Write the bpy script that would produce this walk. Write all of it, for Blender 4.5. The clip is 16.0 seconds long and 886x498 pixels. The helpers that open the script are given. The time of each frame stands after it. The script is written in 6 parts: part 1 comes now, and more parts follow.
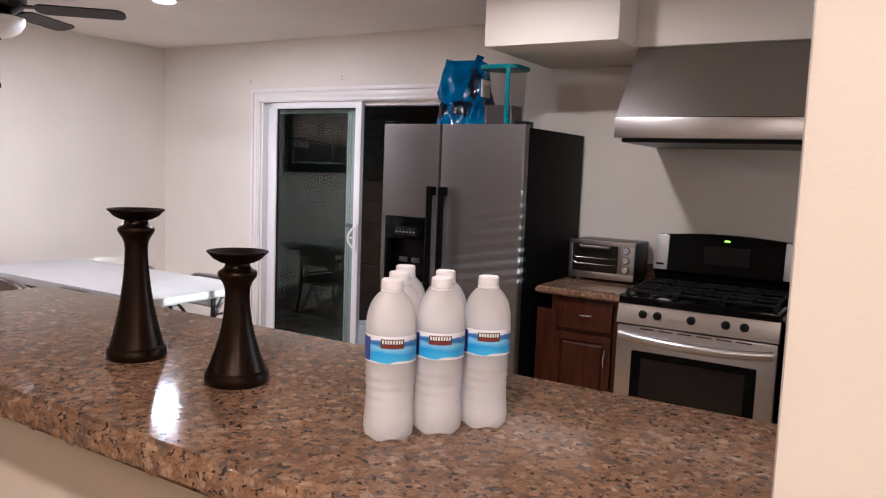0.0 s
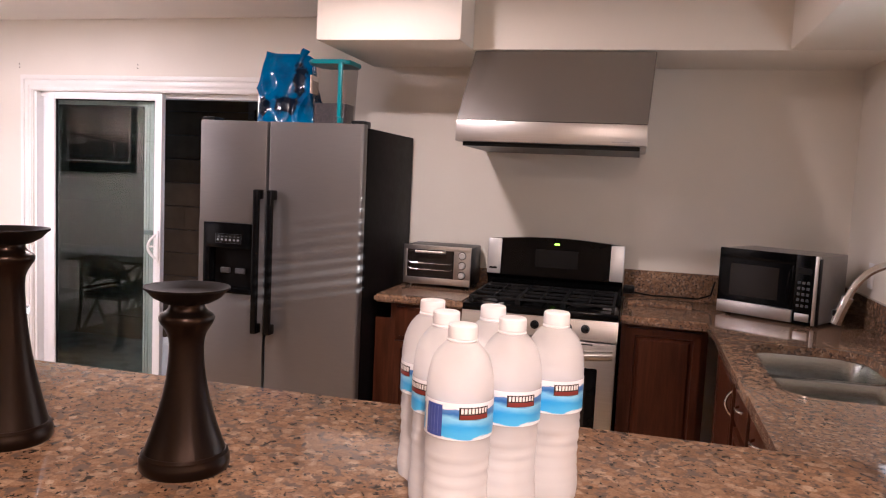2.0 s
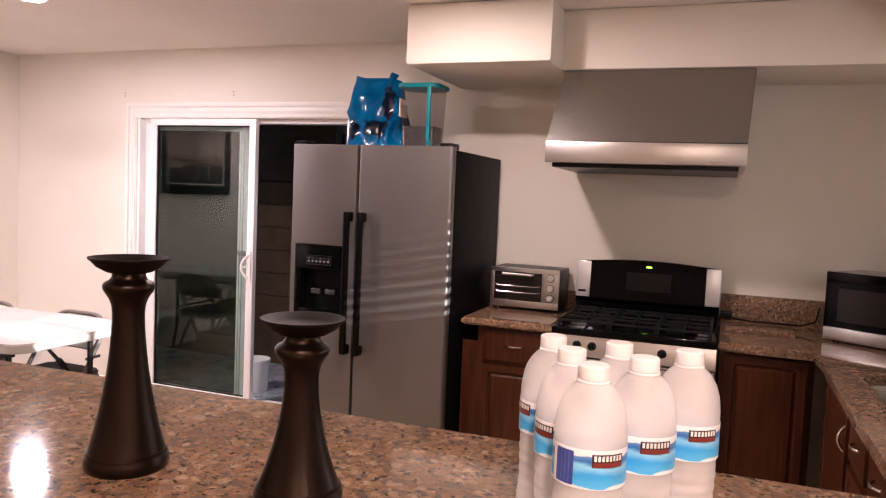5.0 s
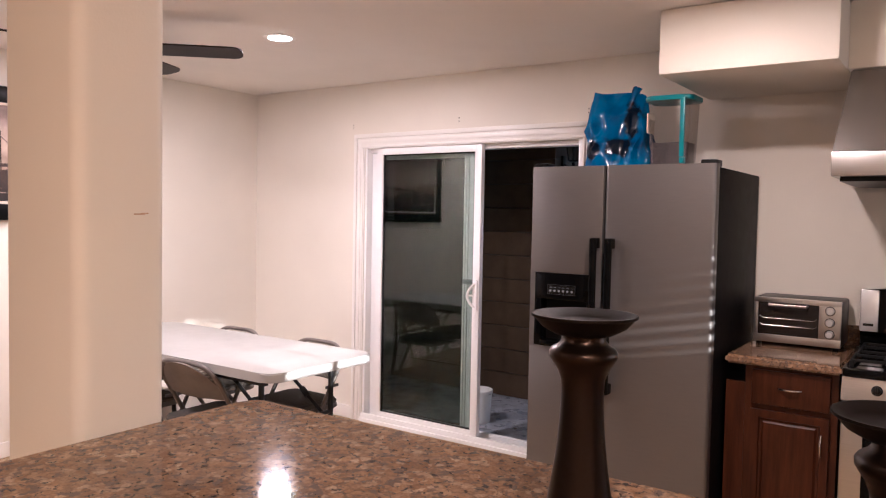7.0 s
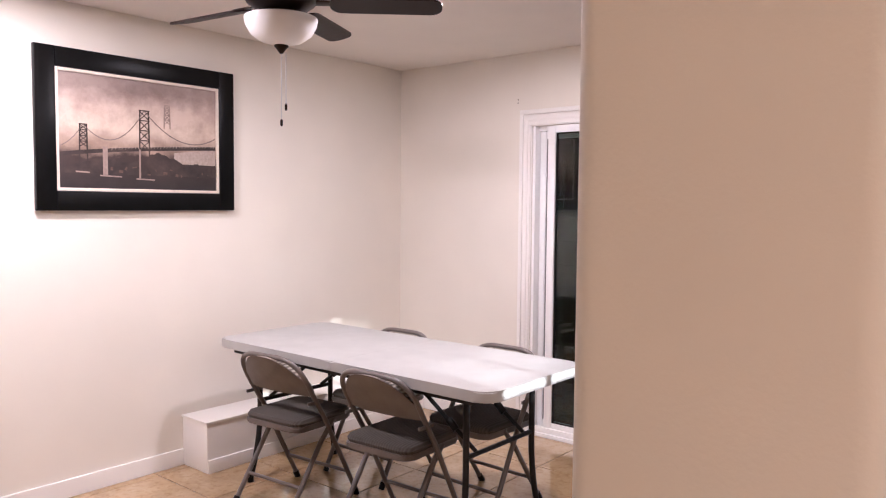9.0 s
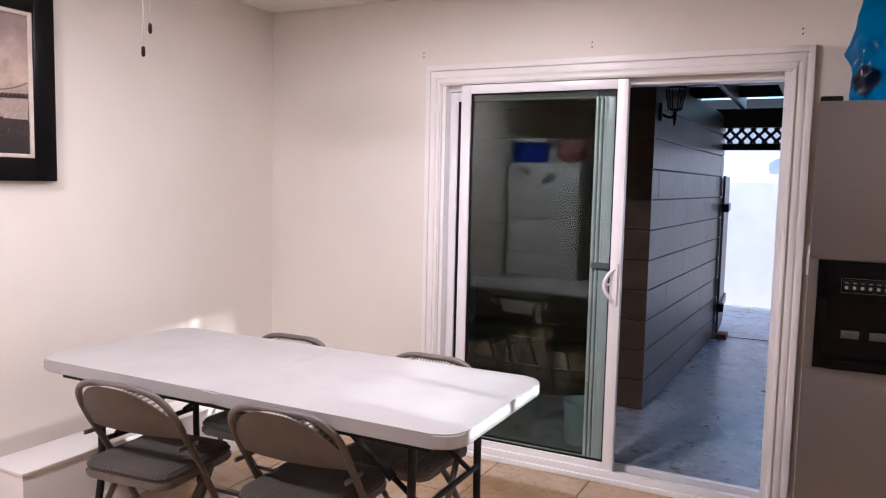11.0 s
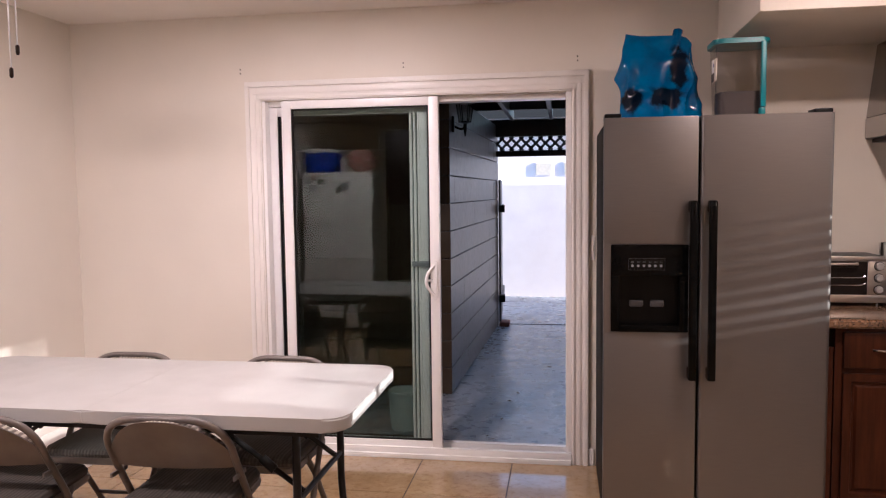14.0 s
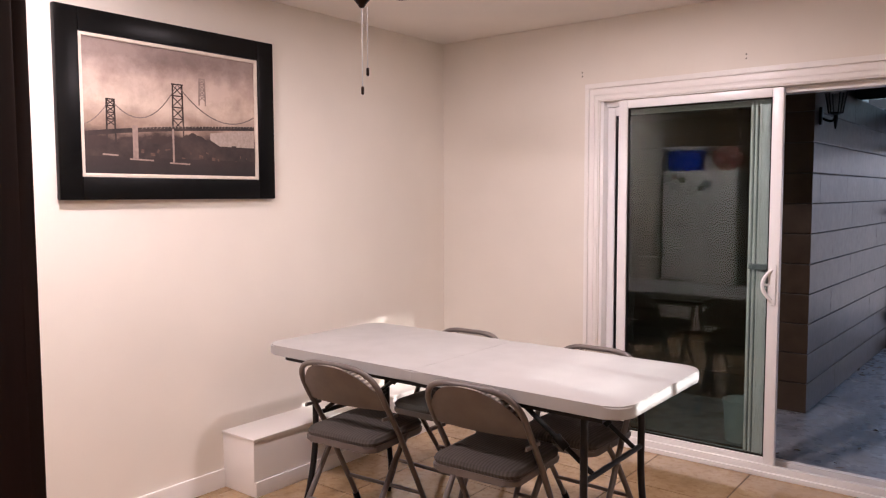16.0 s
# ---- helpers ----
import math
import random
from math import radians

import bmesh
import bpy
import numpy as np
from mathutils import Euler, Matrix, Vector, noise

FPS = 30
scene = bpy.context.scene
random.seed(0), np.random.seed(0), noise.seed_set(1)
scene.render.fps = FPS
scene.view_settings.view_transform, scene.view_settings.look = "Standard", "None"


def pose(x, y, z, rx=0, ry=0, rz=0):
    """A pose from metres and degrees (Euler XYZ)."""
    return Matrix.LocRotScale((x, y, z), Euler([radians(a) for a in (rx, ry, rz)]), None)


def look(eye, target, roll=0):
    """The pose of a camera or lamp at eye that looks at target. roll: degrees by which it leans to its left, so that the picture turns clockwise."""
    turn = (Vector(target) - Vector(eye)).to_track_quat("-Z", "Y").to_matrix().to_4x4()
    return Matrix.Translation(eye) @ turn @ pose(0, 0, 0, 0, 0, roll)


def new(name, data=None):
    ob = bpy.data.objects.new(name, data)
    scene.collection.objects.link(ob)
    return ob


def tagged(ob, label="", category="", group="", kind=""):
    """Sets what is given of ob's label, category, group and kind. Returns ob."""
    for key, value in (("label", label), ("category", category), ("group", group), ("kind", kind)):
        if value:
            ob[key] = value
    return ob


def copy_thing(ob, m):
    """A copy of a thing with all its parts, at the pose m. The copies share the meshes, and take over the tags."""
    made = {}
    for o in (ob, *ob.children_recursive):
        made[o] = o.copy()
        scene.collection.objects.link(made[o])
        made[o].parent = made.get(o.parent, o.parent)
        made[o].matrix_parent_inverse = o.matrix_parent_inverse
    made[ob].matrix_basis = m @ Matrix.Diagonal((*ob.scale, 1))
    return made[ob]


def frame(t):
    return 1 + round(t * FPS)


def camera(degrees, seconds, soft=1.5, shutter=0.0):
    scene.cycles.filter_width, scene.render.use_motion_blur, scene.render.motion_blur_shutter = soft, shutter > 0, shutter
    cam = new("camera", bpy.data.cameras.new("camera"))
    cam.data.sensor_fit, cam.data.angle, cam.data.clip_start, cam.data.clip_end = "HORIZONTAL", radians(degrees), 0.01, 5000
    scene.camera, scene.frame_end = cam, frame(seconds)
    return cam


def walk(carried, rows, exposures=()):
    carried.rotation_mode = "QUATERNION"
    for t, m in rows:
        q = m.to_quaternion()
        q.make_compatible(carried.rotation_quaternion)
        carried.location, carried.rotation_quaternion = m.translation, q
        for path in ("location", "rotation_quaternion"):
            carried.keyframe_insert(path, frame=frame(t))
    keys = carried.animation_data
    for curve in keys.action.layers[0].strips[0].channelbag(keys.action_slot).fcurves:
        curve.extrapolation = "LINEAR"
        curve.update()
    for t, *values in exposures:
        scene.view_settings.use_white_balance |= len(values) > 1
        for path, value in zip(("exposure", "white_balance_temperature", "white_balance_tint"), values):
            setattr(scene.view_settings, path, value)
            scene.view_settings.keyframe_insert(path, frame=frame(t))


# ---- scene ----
cam = camera(61.1, 16.0, soft=1.2)
PATH = [
    (0, (0.405, 0.355, 1.536), (-0.624, 2.057, 1.326), 2.2),
    (0.5, (0.279, 0.408, 1.526), (-0.57, 2.207, 1.314), 2.2),
    (1, (0.148, 0.463, 1.523), (-0.482, 2.349, 1.305), 2.1),
    (1.5, (0.061, 0.446, 1.533), (-0.419, 2.377, 1.334), 2.6),
    (2, (0.035, 0.441, 1.53), (-0.458, 2.37, 1.349), 2.7),
    (2.5, (0.026, 0.444, 1.532), (-0.613, 2.331, 1.358), 2.2),
    (3, (0.014, 0.449, 1.532), (-0.803, 2.267, 1.362), 1.8),
    (5.5, (-0.036, 0.458, 1.539), (-0.713, 2.335, 1.409), 2.3),
    (6, (-0.09, 0.442, 1.535), (-0.762, 2.321, 1.409), 2.1),
    (6.5, (-0.213, 0.464, 1.537), (-1.085, 2.26, 1.415), 1.6),
    (7, (-0.394, 0.552, 1.534), (-1.528, 2.198, 1.445), 1.1),
    (7.5, (-0.568, 0.602, 1.53), (-1.817, 2.162, 1.444), 1.0),
    (8, (-0.821, 0.607, 1.528), (-2.146, 2.102, 1.434), 0.5),
    (10.5, (-1.969, 0.947, 1.472), (-3.006, 2.648, 1.29), 0.9),
    (11, (-2.131, 1.106, 1.489), (-3.03, 2.884, 1.313), 1.3),
    (11.5, (-2.225, 1.144, 1.486), (-2.935, 3.006, 1.321), 1.6),
    (12, (-2.306, 1.089, 1.489), (-2.959, 2.974, 1.346), 1.3),
    (12.5, (-2.304, 0.971, 1.482), (-2.936, 2.864, 1.347), 1.6),
    (13, (-2.253, 0.838, 1.492), (-2.75, 2.77, 1.337), 1.0),
    (13.5, (-2.242, 0.76, 1.503), (-2.623, 2.717, 1.343), -0.1),
    (14, (-2.332, 0.717, 1.487), (-2.649, 2.686, 1.337), -0.7),
    (14.5, (-2.373, 0.702, 1.502), (-2.847, 2.638, 1.339), -2.0),
    (15, (-2.327, 0.797, 1.486), (-3.178, 2.602, 1.351), -1.3),
    (15.5, (-2.163, 0.838, 1.486), (-3.236, 2.521, 1.362), 0.2),
    (16, (-2.001, 0.716, 1.471), (-3.232, 2.286, 1.328), -0.2),
]
STOPS = [
    (0, 1.76, 4640, 8), (0.5, 1.72, 4640, 9), (1, 2.0, 4800, 13), (1.5, 2.2, 5080, 17), (2, 2.3, 5030, 16), (3, 2.28, 4900, 15),
    (5.5, 2.25, 5400, 20), (6, 2.22, 5420, 20), (7, 2.07, 5180, 17), (8, 1.93, 5060, 16), (10.5, 1.87, 4830, 14), (12.5, 1.7, 5170, 15),
    (14, 1.72, 5330, 18), (15, 1.76, 5200, 17), (16, 1.66, 5330, 18),
]
walk(cam, [(t, look(eye, target, roll)) for t, eye, target, roll in PATH], exposures=STOPS)

# ---- world, sun and lamps ----
world = bpy.data.worlds.new("sky")
scene.world = world
world.use_nodes = True
sky = world.node_tree.nodes.new("ShaderNodeTexSky")
sky.sky_type, sky.sun_disc = "NISHITA", False
sky.sun_elevation, sky.sun_rotation = radians(12), radians(90)
world.node_tree.links.new(sky.outputs[0], world.node_tree.nodes["Background"].inputs[0])
world.node_tree.nodes["Background"].inputs[1].default_value = 0.15

SUN_WAY = Vector((-1.0, 0.18, -0.19))
sun = new("sun", bpy.data.lights.new("sun", "SUN"))
sun.data.energy, sun.data.angle, sun.data.color = 4.2, radians(0.5), (1.0, 0.88, 0.68)
sun.matrix_world = look((6, 2, 4), Vector((6, 2, 4)) + SUN_WAY)

CEIL = 2.487
WARM = (1.0, 0.76, 0.615)
WARM_KITCHEN = (1.0, 0.715, 0.52)
WARM_LIVING = (1.0, 0.66, 0.415)
DOWNLIGHTS = [(-3.49, 3.44, 12.2), (-4.40, 1.86, 14.8), (-1.21, 3.10, 9.0), (0.35, -0.25, 17), (-2.5, -0.9, 4.0), (1.9, -0.8, 5.5)]
for x, y, watts in DOWNLIGHTS:
    tone = WARM_LIVING if y < 1 else WARM_KITCHEN if x > -2 else WARM
    lamp = new("downlight_lamp", bpy.data.lights.new("downlight_lamp", "AREA"))
    lamp.data.shape, lamp.data.size, lamp.data.energy, lamp.data.color = "DISK", 0.13, watts, tone
    lamp.matrix_world = pose(x, y, CEIL - 0.012)

# daylight that comes in through the window over the sink
daylight = new("window_daylight", bpy.data.lights.new("window_daylight", "AREA"))
daylight.data.shape, daylight.data.size, daylight.data.size_y = "RECTANGLE", 1.3, 0.5
daylight.data.energy, daylight.data.color = 1.6, (1.0, 0.88, 0.74)
daylight.matrix_world = look((1.10, 2.92, 1.66), (0.1, 2.92, 1.2))

# ---- materials ----


def material(name, base=(0.8, 0.8, 0.8), rough=0.5, metal=0.0):
    m = bpy.data.materials.new(name)
    m.use_nodes = True
    b = m.node_tree.nodes["Principled BSDF"]
    b.inputs["Base Color"].default_value = (*base, 1)
    b.inputs["Roughness"].default_value = rough
    b.inputs["Metallic"].default_value = metal
    return m


def node(m, kind, **values):
    n = m.node_tree.nodes.new(kind)
    for k, v in values.items():
        n.inputs[k.replace("_", " ")].default_value = v
    return n


def link(m, a, b):
    m.node_tree.links.new(a, b)


def bsdf(m):
    return m.node_tree.nodes["Principled BSDF"]


def coords(m, scale=(1, 1, 1), turn=(0, 0, 0), world_space=False):
    tc = m.node_tree.nodes.new("ShaderNodeTexCoord")
    mp = m.node_tree.nodes.new("ShaderNodeMapping")
    mp.inputs["Scale"].default_value = scale
    mp.inputs["Rotation"].default_value = turn
    if world_space:
        geo = m.node_tree.nodes.new("ShaderNodeNewGeometry")
        link(m, geo.outputs["Position"], mp.inputs[0])
    else:
        link(m, tc.outputs["Object"], mp.inputs[0])
    return mp.outputs[0]


def ramp(m, value, stops):
    r = m.node_tree.nodes.new("ShaderNodeValToRGB")
    e = r.color_ramp.elements
    while len(e) < len(stops):
        e.new(0.5)
    for el, (p, c) in zip(e, stops):
        el.position, el.color = p, (*c, 1)
    link(m, value, r.inputs[0])
    return r.outputs[0]


def noise_of(m, vec, scale, detail=4, rough=0.55):
    n = node(m, "ShaderNodeTexNoise", Scale=scale, Detail=detail, Roughness=rough)
    link(m, vec, n.inputs["Vector"])
    return n.outputs["Fac"]


def blend(m, fac, a, b, kind="MIX"):
    mx = m.node_tree.nodes.new("ShaderNodeMix")
    mx.data_type, mx.blend_type = "RGBA", kind
    for sock, v in ((mx.inputs[0], fac), (mx.inputs[6], a), (mx.inputs[7], b)):
        if hasattr(v, "links"):
            link(m, v, sock)
        elif isinstance(v, tuple):
            sock.default_value = (*v, 1)
        else:
            sock.default_value = v
    return mx.outputs[2]


def bump(m, height, strength, distance):
    b = node(m, "ShaderNodeBump", Strength=strength, Distance=distance)
    link(m, height, b.inputs["Height"])
    link(m, b.outputs[0], bsdf(m).inputs["Normal"])


def remap(m, value, lo, hi):
    r = m.node_tree.nodes.new("ShaderNodeMapRange")
    r.inputs["To Min"].default_value, r.inputs["To Max"].default_value = lo, hi
    link(m, value, r.inputs["Value"])
    return r.outputs[0]


def paint(name, base, rough=0.6, grain=220, depth=0.0006, blotch=0.06):
    """Rolled wall paint: a fine orange-peel relief and faint large blotches."""
    m = material(name, base, rough)
    v = coords(m, world_space=True)
    big = noise_of(m, v, 1.3, 3)
    dark = tuple(c * (1 - blotch) for c in base)
    link(m, ramp(m, big, [(0.35, dark), (0.65, base)]), bsdf(m).inputs["Base Color"])
    bump(m, noise_of(m, v, grain, 2), 0.35, depth)
    return m


def mottled(name, a, b, scale=8, rough=(0.3, 0.5), metal=0.0, grain=300, depth=0.0003, world_space=False, stretch=(1, 1, 1)):
    m = material(name, a, rough[0], metal)
    v = coords(m, stretch, world_space=world_space)
    n = noise_of(m, v, scale, 5)
    link(m, ramp(m, n, [(0.3, a), (0.7, b)]), bsdf(m).inputs["Base Color"])
    link(m, remap(m, noise_of(m, v, scale * 3, 4), *rough), bsdf(m).inputs["Roughness"])
    bump(m, noise_of(m, v, grain, 2), 0.3, depth)
    return m


def granite_material():
    """Polished tan granite: rounded orange-brown grains, pale feldspar, dark mica flecks between them."""
    m = material("granite", (0.3, 0.18, 0.1), 0.1)
    v = coords(m, (1, 1, 1), (0, 0, 0.5), world_space=True)
    wob = node(m, "ShaderNodeTexNoise", Scale=60, Detail=3)
    link(m, v, wob.inputs["Vector"])
    push = m.node_tree.nodes.new("ShaderNodeVectorMath")
    push.operation = "MULTIPLY_ADD"
    link(m, wob.outputs["Color"], push.inputs[0])
    push.inputs[1].default_value = (0.016, 0.016, 0.016)
    link(m, v, push.inputs[2])
    v2 = push.outputs[0]
    grain = node(m, "ShaderNodeTexVoronoi", Scale=84)
    link(m, v2, grain.inputs["Vector"])
    sep = m.node_tree.nodes.new("ShaderNodeSeparateColor")
    link(m, grain.outputs["Color"], sep.inputs[0])
    c = ramp(m, sep.outputs[0], [(0.0, (0.22, 0.128, 0.072)), (0.35, (0.33, 0.20, 0.112)), (0.62, (0.27, 0.168, 0.10)), (0.85, (0.37, 0.243, 0.15)), (1.0, (0.42, 0.305, 0.205))])
    fine = ramp(m, noise_of(m, v, 260, 4, 0.7), [(0.3, (0.55, 0.5, 0.46)), (0.6, (1.0, 1.0, 1.0))])
    c = blend(m, 0.8, c, fine, "MULTIPLY")
    tone = ramp(m, noise_of(m, v, 9, 4, 0.6), [(0.35, (0.62, 0.6, 0.6)), (0.62, (1.0, 1.0, 1.0))])
    c = blend(m, 0.75, c, tone, "MULTIPLY")
    rim = ramp(m, grain.outputs["Distance"], [(0.5, (0, 0, 0)), (0.78, (1, 1, 1))])
    c = blend(m, remap(m, rim, 0.0, 0.55), c, (0.12, 0.075, 0.05))
    grey = ramp(m, noise_of(m, v2, 50, 4, 0.62), [(0.545, (0, 0, 0)), (0.60, (1, 1, 1))])
    c = blend(m, grey, c, (0.115, 0.082, 0.064))
    fleck = ramp(m, noise_of(m, v2, 105, 3, 0.6), [(0.585, (0, 0, 0)), (0.625, (1, 1, 1))])
    c = blend(m, fleck, c, (0.036, 0.027, 0.023))
    link(m, c, bsdf(m).inputs["Base Color"])
    link(m, remap(m, noise_of(m, v, 12, 4), 0.05, 0.09), bsdf(m).inputs["Roughness"])
    bsdf(m).inputs["IOR"].default_value = 1.5
    bump(m, noise_of(m, v, 40, 3), 0.04, 0.0003)
    return m


def wood_material(name, dark, light, rough=0.35, along="z", scale=1.0):
    m = material(name, dark, rough)
    st = {"z": (14, 14, 1.2), "x": (1.2, 14, 14), "y": (14, 1.2, 14)}[along]
    v = coords(m, tuple(s * scale for s in st), world_space=True)
    g = noise_of(m, v, 3.0, 6, 0.65)
    big = noise_of(m, coords(m, world_space=True), 2.2, 2)
    c = ramp(m, g, [(0.3, dark), (0.7, light)])
    c = blend(m, remap(m, big, 0.0, 0.35), c, dark)
    link(m, c, bsdf(m).inputs["Base Color"])
    link(m, remap(m, g, rough - 0.08, rough + 0.1), bsdf(m).inputs["Roughness"])
    bump(m, g, 0.15, 0.0006)
    return m


def steel_material(name, base, rough, streak=(1, 1, 90), metal=1.0):
    m = material(name, base, rough, metal)
    v = coords(m, streak, world_space=True)
    n = noise_of(m, v, 6, 4, 0.6)
    lo = tuple(c * 0.9 for c in base)
    link(m, ramp(m, n, [(0.35, lo), (0.65, base)]), bsdf(m).inputs["Base Color"])
    link(m, remap(m, n, rough - 0.05, rough + 0.07), bsdf(m).inputs["Roughness"])
    bump(m, n, 0.05, 0.0004)
    return m


def glass_material(name, tint=(0.86, 0.92, 0.9), rough=0.0, sheen=0.05):
    """A thin pane: clear, with the mirror image that glass gives."""
    m = bpy.data.materials.new(name)
    m.use_nodes = True
    t = m.node_tree
    t.nodes.remove(t.nodes["Principled BSDF"])
    clear, gloss, mix, fres = (t.nodes.new("ShaderNodeBsdf" + "Transparent"), t.nodes.new("ShaderNodeBsdfGlossy"), t.nodes.new("ShaderNodeMixShader"), t.nodes.new("ShaderNodeLayerWeight"))
    clear.inputs[0].default_value = (*tint, 1)
    gloss.inputs["Roughness"].default_value = rough
    fres.inputs[0].default_value = 0.5
    steep, gain = t.nodes.new("ShaderNodeMath"), t.nodes.new("ShaderNodeMath")
    steep.operation, gain.operation = "POWER", "MULTIPLY_ADD"
    steep.inputs[1].default_value = 5.0
    gain.inputs[1].default_value, gain.inputs[2].default_value = 1 - sheen, sheen
    t.links.new(fres.outputs["Facing"], steep.inputs[0])
    t.links.new(steep.outputs[0], gain.inputs[0])
    t.links.new(gain.outputs[0], mix.inputs[0])
    t.links.new(clear.outputs[0], mix.inputs[1])
    t.links.new(gloss.outputs[0], mix.inputs[2])
    t.links.new(mix.outputs[0], t.nodes["Material Output"].inputs[0])
    return m


def glow_material(name, colour, strength):
    m = material(name, colour, 0.4)
    bsdf(m).inputs["Emission Color"].default_value = (*colour, 1)
    bsdf(m).inputs["Emission Strength"].default_value = strength
    return m


def corduroy_material(name, a, b, pitch):
    m = material(name, a, 0.9)
    v = coords(m)
    w = node(m, "ShaderNodeTexWave", Scale=pitch, Distortion=0.6, Detail=2)
    link(m, v, w.inputs["Vector"])
    n = noise_of(m, v, 420, 2)
    c = ramp(m, w.outputs["Fac"], [(0.25, a), (0.75, b)])
    c = blend(m, remap(m, n, 0.0, 0.6), c, a)
    link(m, c, bsdf(m).inputs["Base Color"])
    bump(m, w.outputs["Fac"], 0.5, 0.003)
    return m


def tile_material():
    m = material("floor_tile", (0.42, 0.3, 0.19), 0.25)
    v = coords(m, world_space=True)
    info = m.node_tree.nodes.new("ShaderNodeObjectInfo")
    a = ramp(m, noise_of(m, v, 5.5, 7, 0.65), [(0.3, (0.34, 0.225, 0.115)), (0.52, (0.42, 0.29, 0.155)), (0.7, (0.50, 0.36, 0.21))])
    spot = ramp(m, noise_of(m, v, 28, 4, 0.6), [(0.34, (0.84, 0.79, 0.72)), (0.5, (1, 1, 1))])
    c = blend(m, 1.0, a, spot, "MULTIPLY")
    tone = m.node_tree.nodes.new("ShaderNodeHueSaturation")
    link(m, remap(m, info.outputs["Random"], 0.90, 1.06), tone.inputs["Value"])
    link(m, c, tone.inputs["Color"])
    link(m, tone.outputs[0], bsdf(m).inputs["Base Color"])
    link(m, remap(m, noise_of(m, v, 12, 4), 0.08, 0.18), bsdf(m).inputs["Roughness"])
    bump(m, noise_of(m, v, 40, 4), 0.05, 0.0006)
    bsdf(m).inputs["Coat Weight"].default_value = 0.45
    bsdf(m).inputs["Coat Roughness"].default_value = 0.06
    return m


def block_material():
    m = material("painted_block", (0.085, 0.06, 0.045), 0.42)
    v = coords(m, world_space=True)
    info = m.node_tree.nodes.new("ShaderNodeObjectInfo")
    c = ramp(m, noise_of(m, v, 6, 5), [(0.3, (0.052, 0.034, 0.02)), (0.7, (0.078, 0.052, 0.032))])
    tone = m.node_tree.nodes.new("ShaderNodeHueSaturation")
    link(m, remap(m, info.outputs["Random"], 0.92, 1.06), tone.inputs["Value"])
    link(m, c, tone.inputs["Color"])
    link(m, tone.outputs[0], bsdf(m).inputs["Base Color"])
    link(m, remap(m, noise_of(m, v, 20, 4), 0.28, 0.42), bsdf(m).inputs["Roughness"])
    bump(m, noise_of(m, v, 45, 6, 0.65), 0.06, 0.003)
    return m


def concrete_material():
    m = material("concrete", (0.3, 0.3, 0.3), 0.6)
    v = coords(m, world_space=True)
    a = ramp(m, noise_of(m, v, 2.6, 8, 0.7), [(0.32, (0.21, 0.225, 0.25)), (0.5, (0.33, 0.35, 0.385)), (0.68, (0.43, 0.455, 0.49))])
    spot = ramp(m, noise_of(m, v, 19, 5, 0.7), [(0.36, (0.55, 0.54, 0.53)), (0.5, (1, 1, 1))])
    link(m, blend(m, 1.0, a, spot, "MULTIPLY"), bsdf(m).inputs["Base Color"])
    link(m, remap(m, noise_of(m, v, 7, 5), 0.16, 0.42), bsdf(m).inputs["Roughness"])
    bump(m, noise_of(m, v, 60, 5), 0.3, 0.003)
    return m


def canvas_material():
    """Sepia sky over a dark bay, brushed and uneven."""
    m = material("painted_canvas", (0.4, 0.3, 0.25), 0.7)
    tc = m.node_tree.nodes.new("ShaderNodeTexCoord")
    sep = m.node_tree.nodes.new("ShaderNodeSeparateXYZ")
    link(m, tc.outputs["Generated"], sep.inputs[0])
    v = coords(m, (1, 2.2, 3.4))
    n = noise_of(m, v, 3.2, 7, 0.62)
    add = node(m, "ShaderNodeMath")
    add.operation = "MULTIPLY_ADD"
    link(m, n, add.inputs[0])
    add.inputs[1].default_value = 0.22
    link(m, sep.outputs["Z"], add.inputs[2])
    c = ramp(m, add.outputs[0], [(0.12, (0.022, 0.016, 0.015)), (0.40, (0.05, 0.031, 0.026)), (0.48, (0.36, 0.26, 0.20)), (0.66, (0.60, 0.485, 0.395)), (0.86, (0.52, 0.405, 0.345)), (1.0, (0.30, 0.23, 0.205))])
    blot = ramp(m, noise_of(m, coords(m), 6, 7, 0.68), [(0.34, (0.55, 0.50, 0.47)), (0.60, (1.0, 1.0, 0.98))])
    c = blend(m, 0.7, c, blot, "MULTIPLY")
    link(m, c, bsdf(m).inputs["Base Color"])
    bump(m, noise_of(m, coords(m), 90, 4), 0.3, 0.001)
    return m


def bottle_material():
    """Frosted, cloudy plastic full of water."""
    m = material("frosted_plastic", (0.88, 0.88, 0.90), 0.4)
    b = bsdf(m)
    b.inputs["Alpha"].default_value = 0.45
    b.inputs["Specular IOR Level"].default_value = 0.35
    b.inputs["IOR"].default_value = 1.16
    v = coords(m)
    link(m, remap(m, noise_of(m, v, 30, 4), 0.38, 0.5), b.inputs["Roughness"])
    bump(m, noise_of(m, coords(m, (1, 1, 2.4)), 40, 3), 0.2, 0.003)
    return m


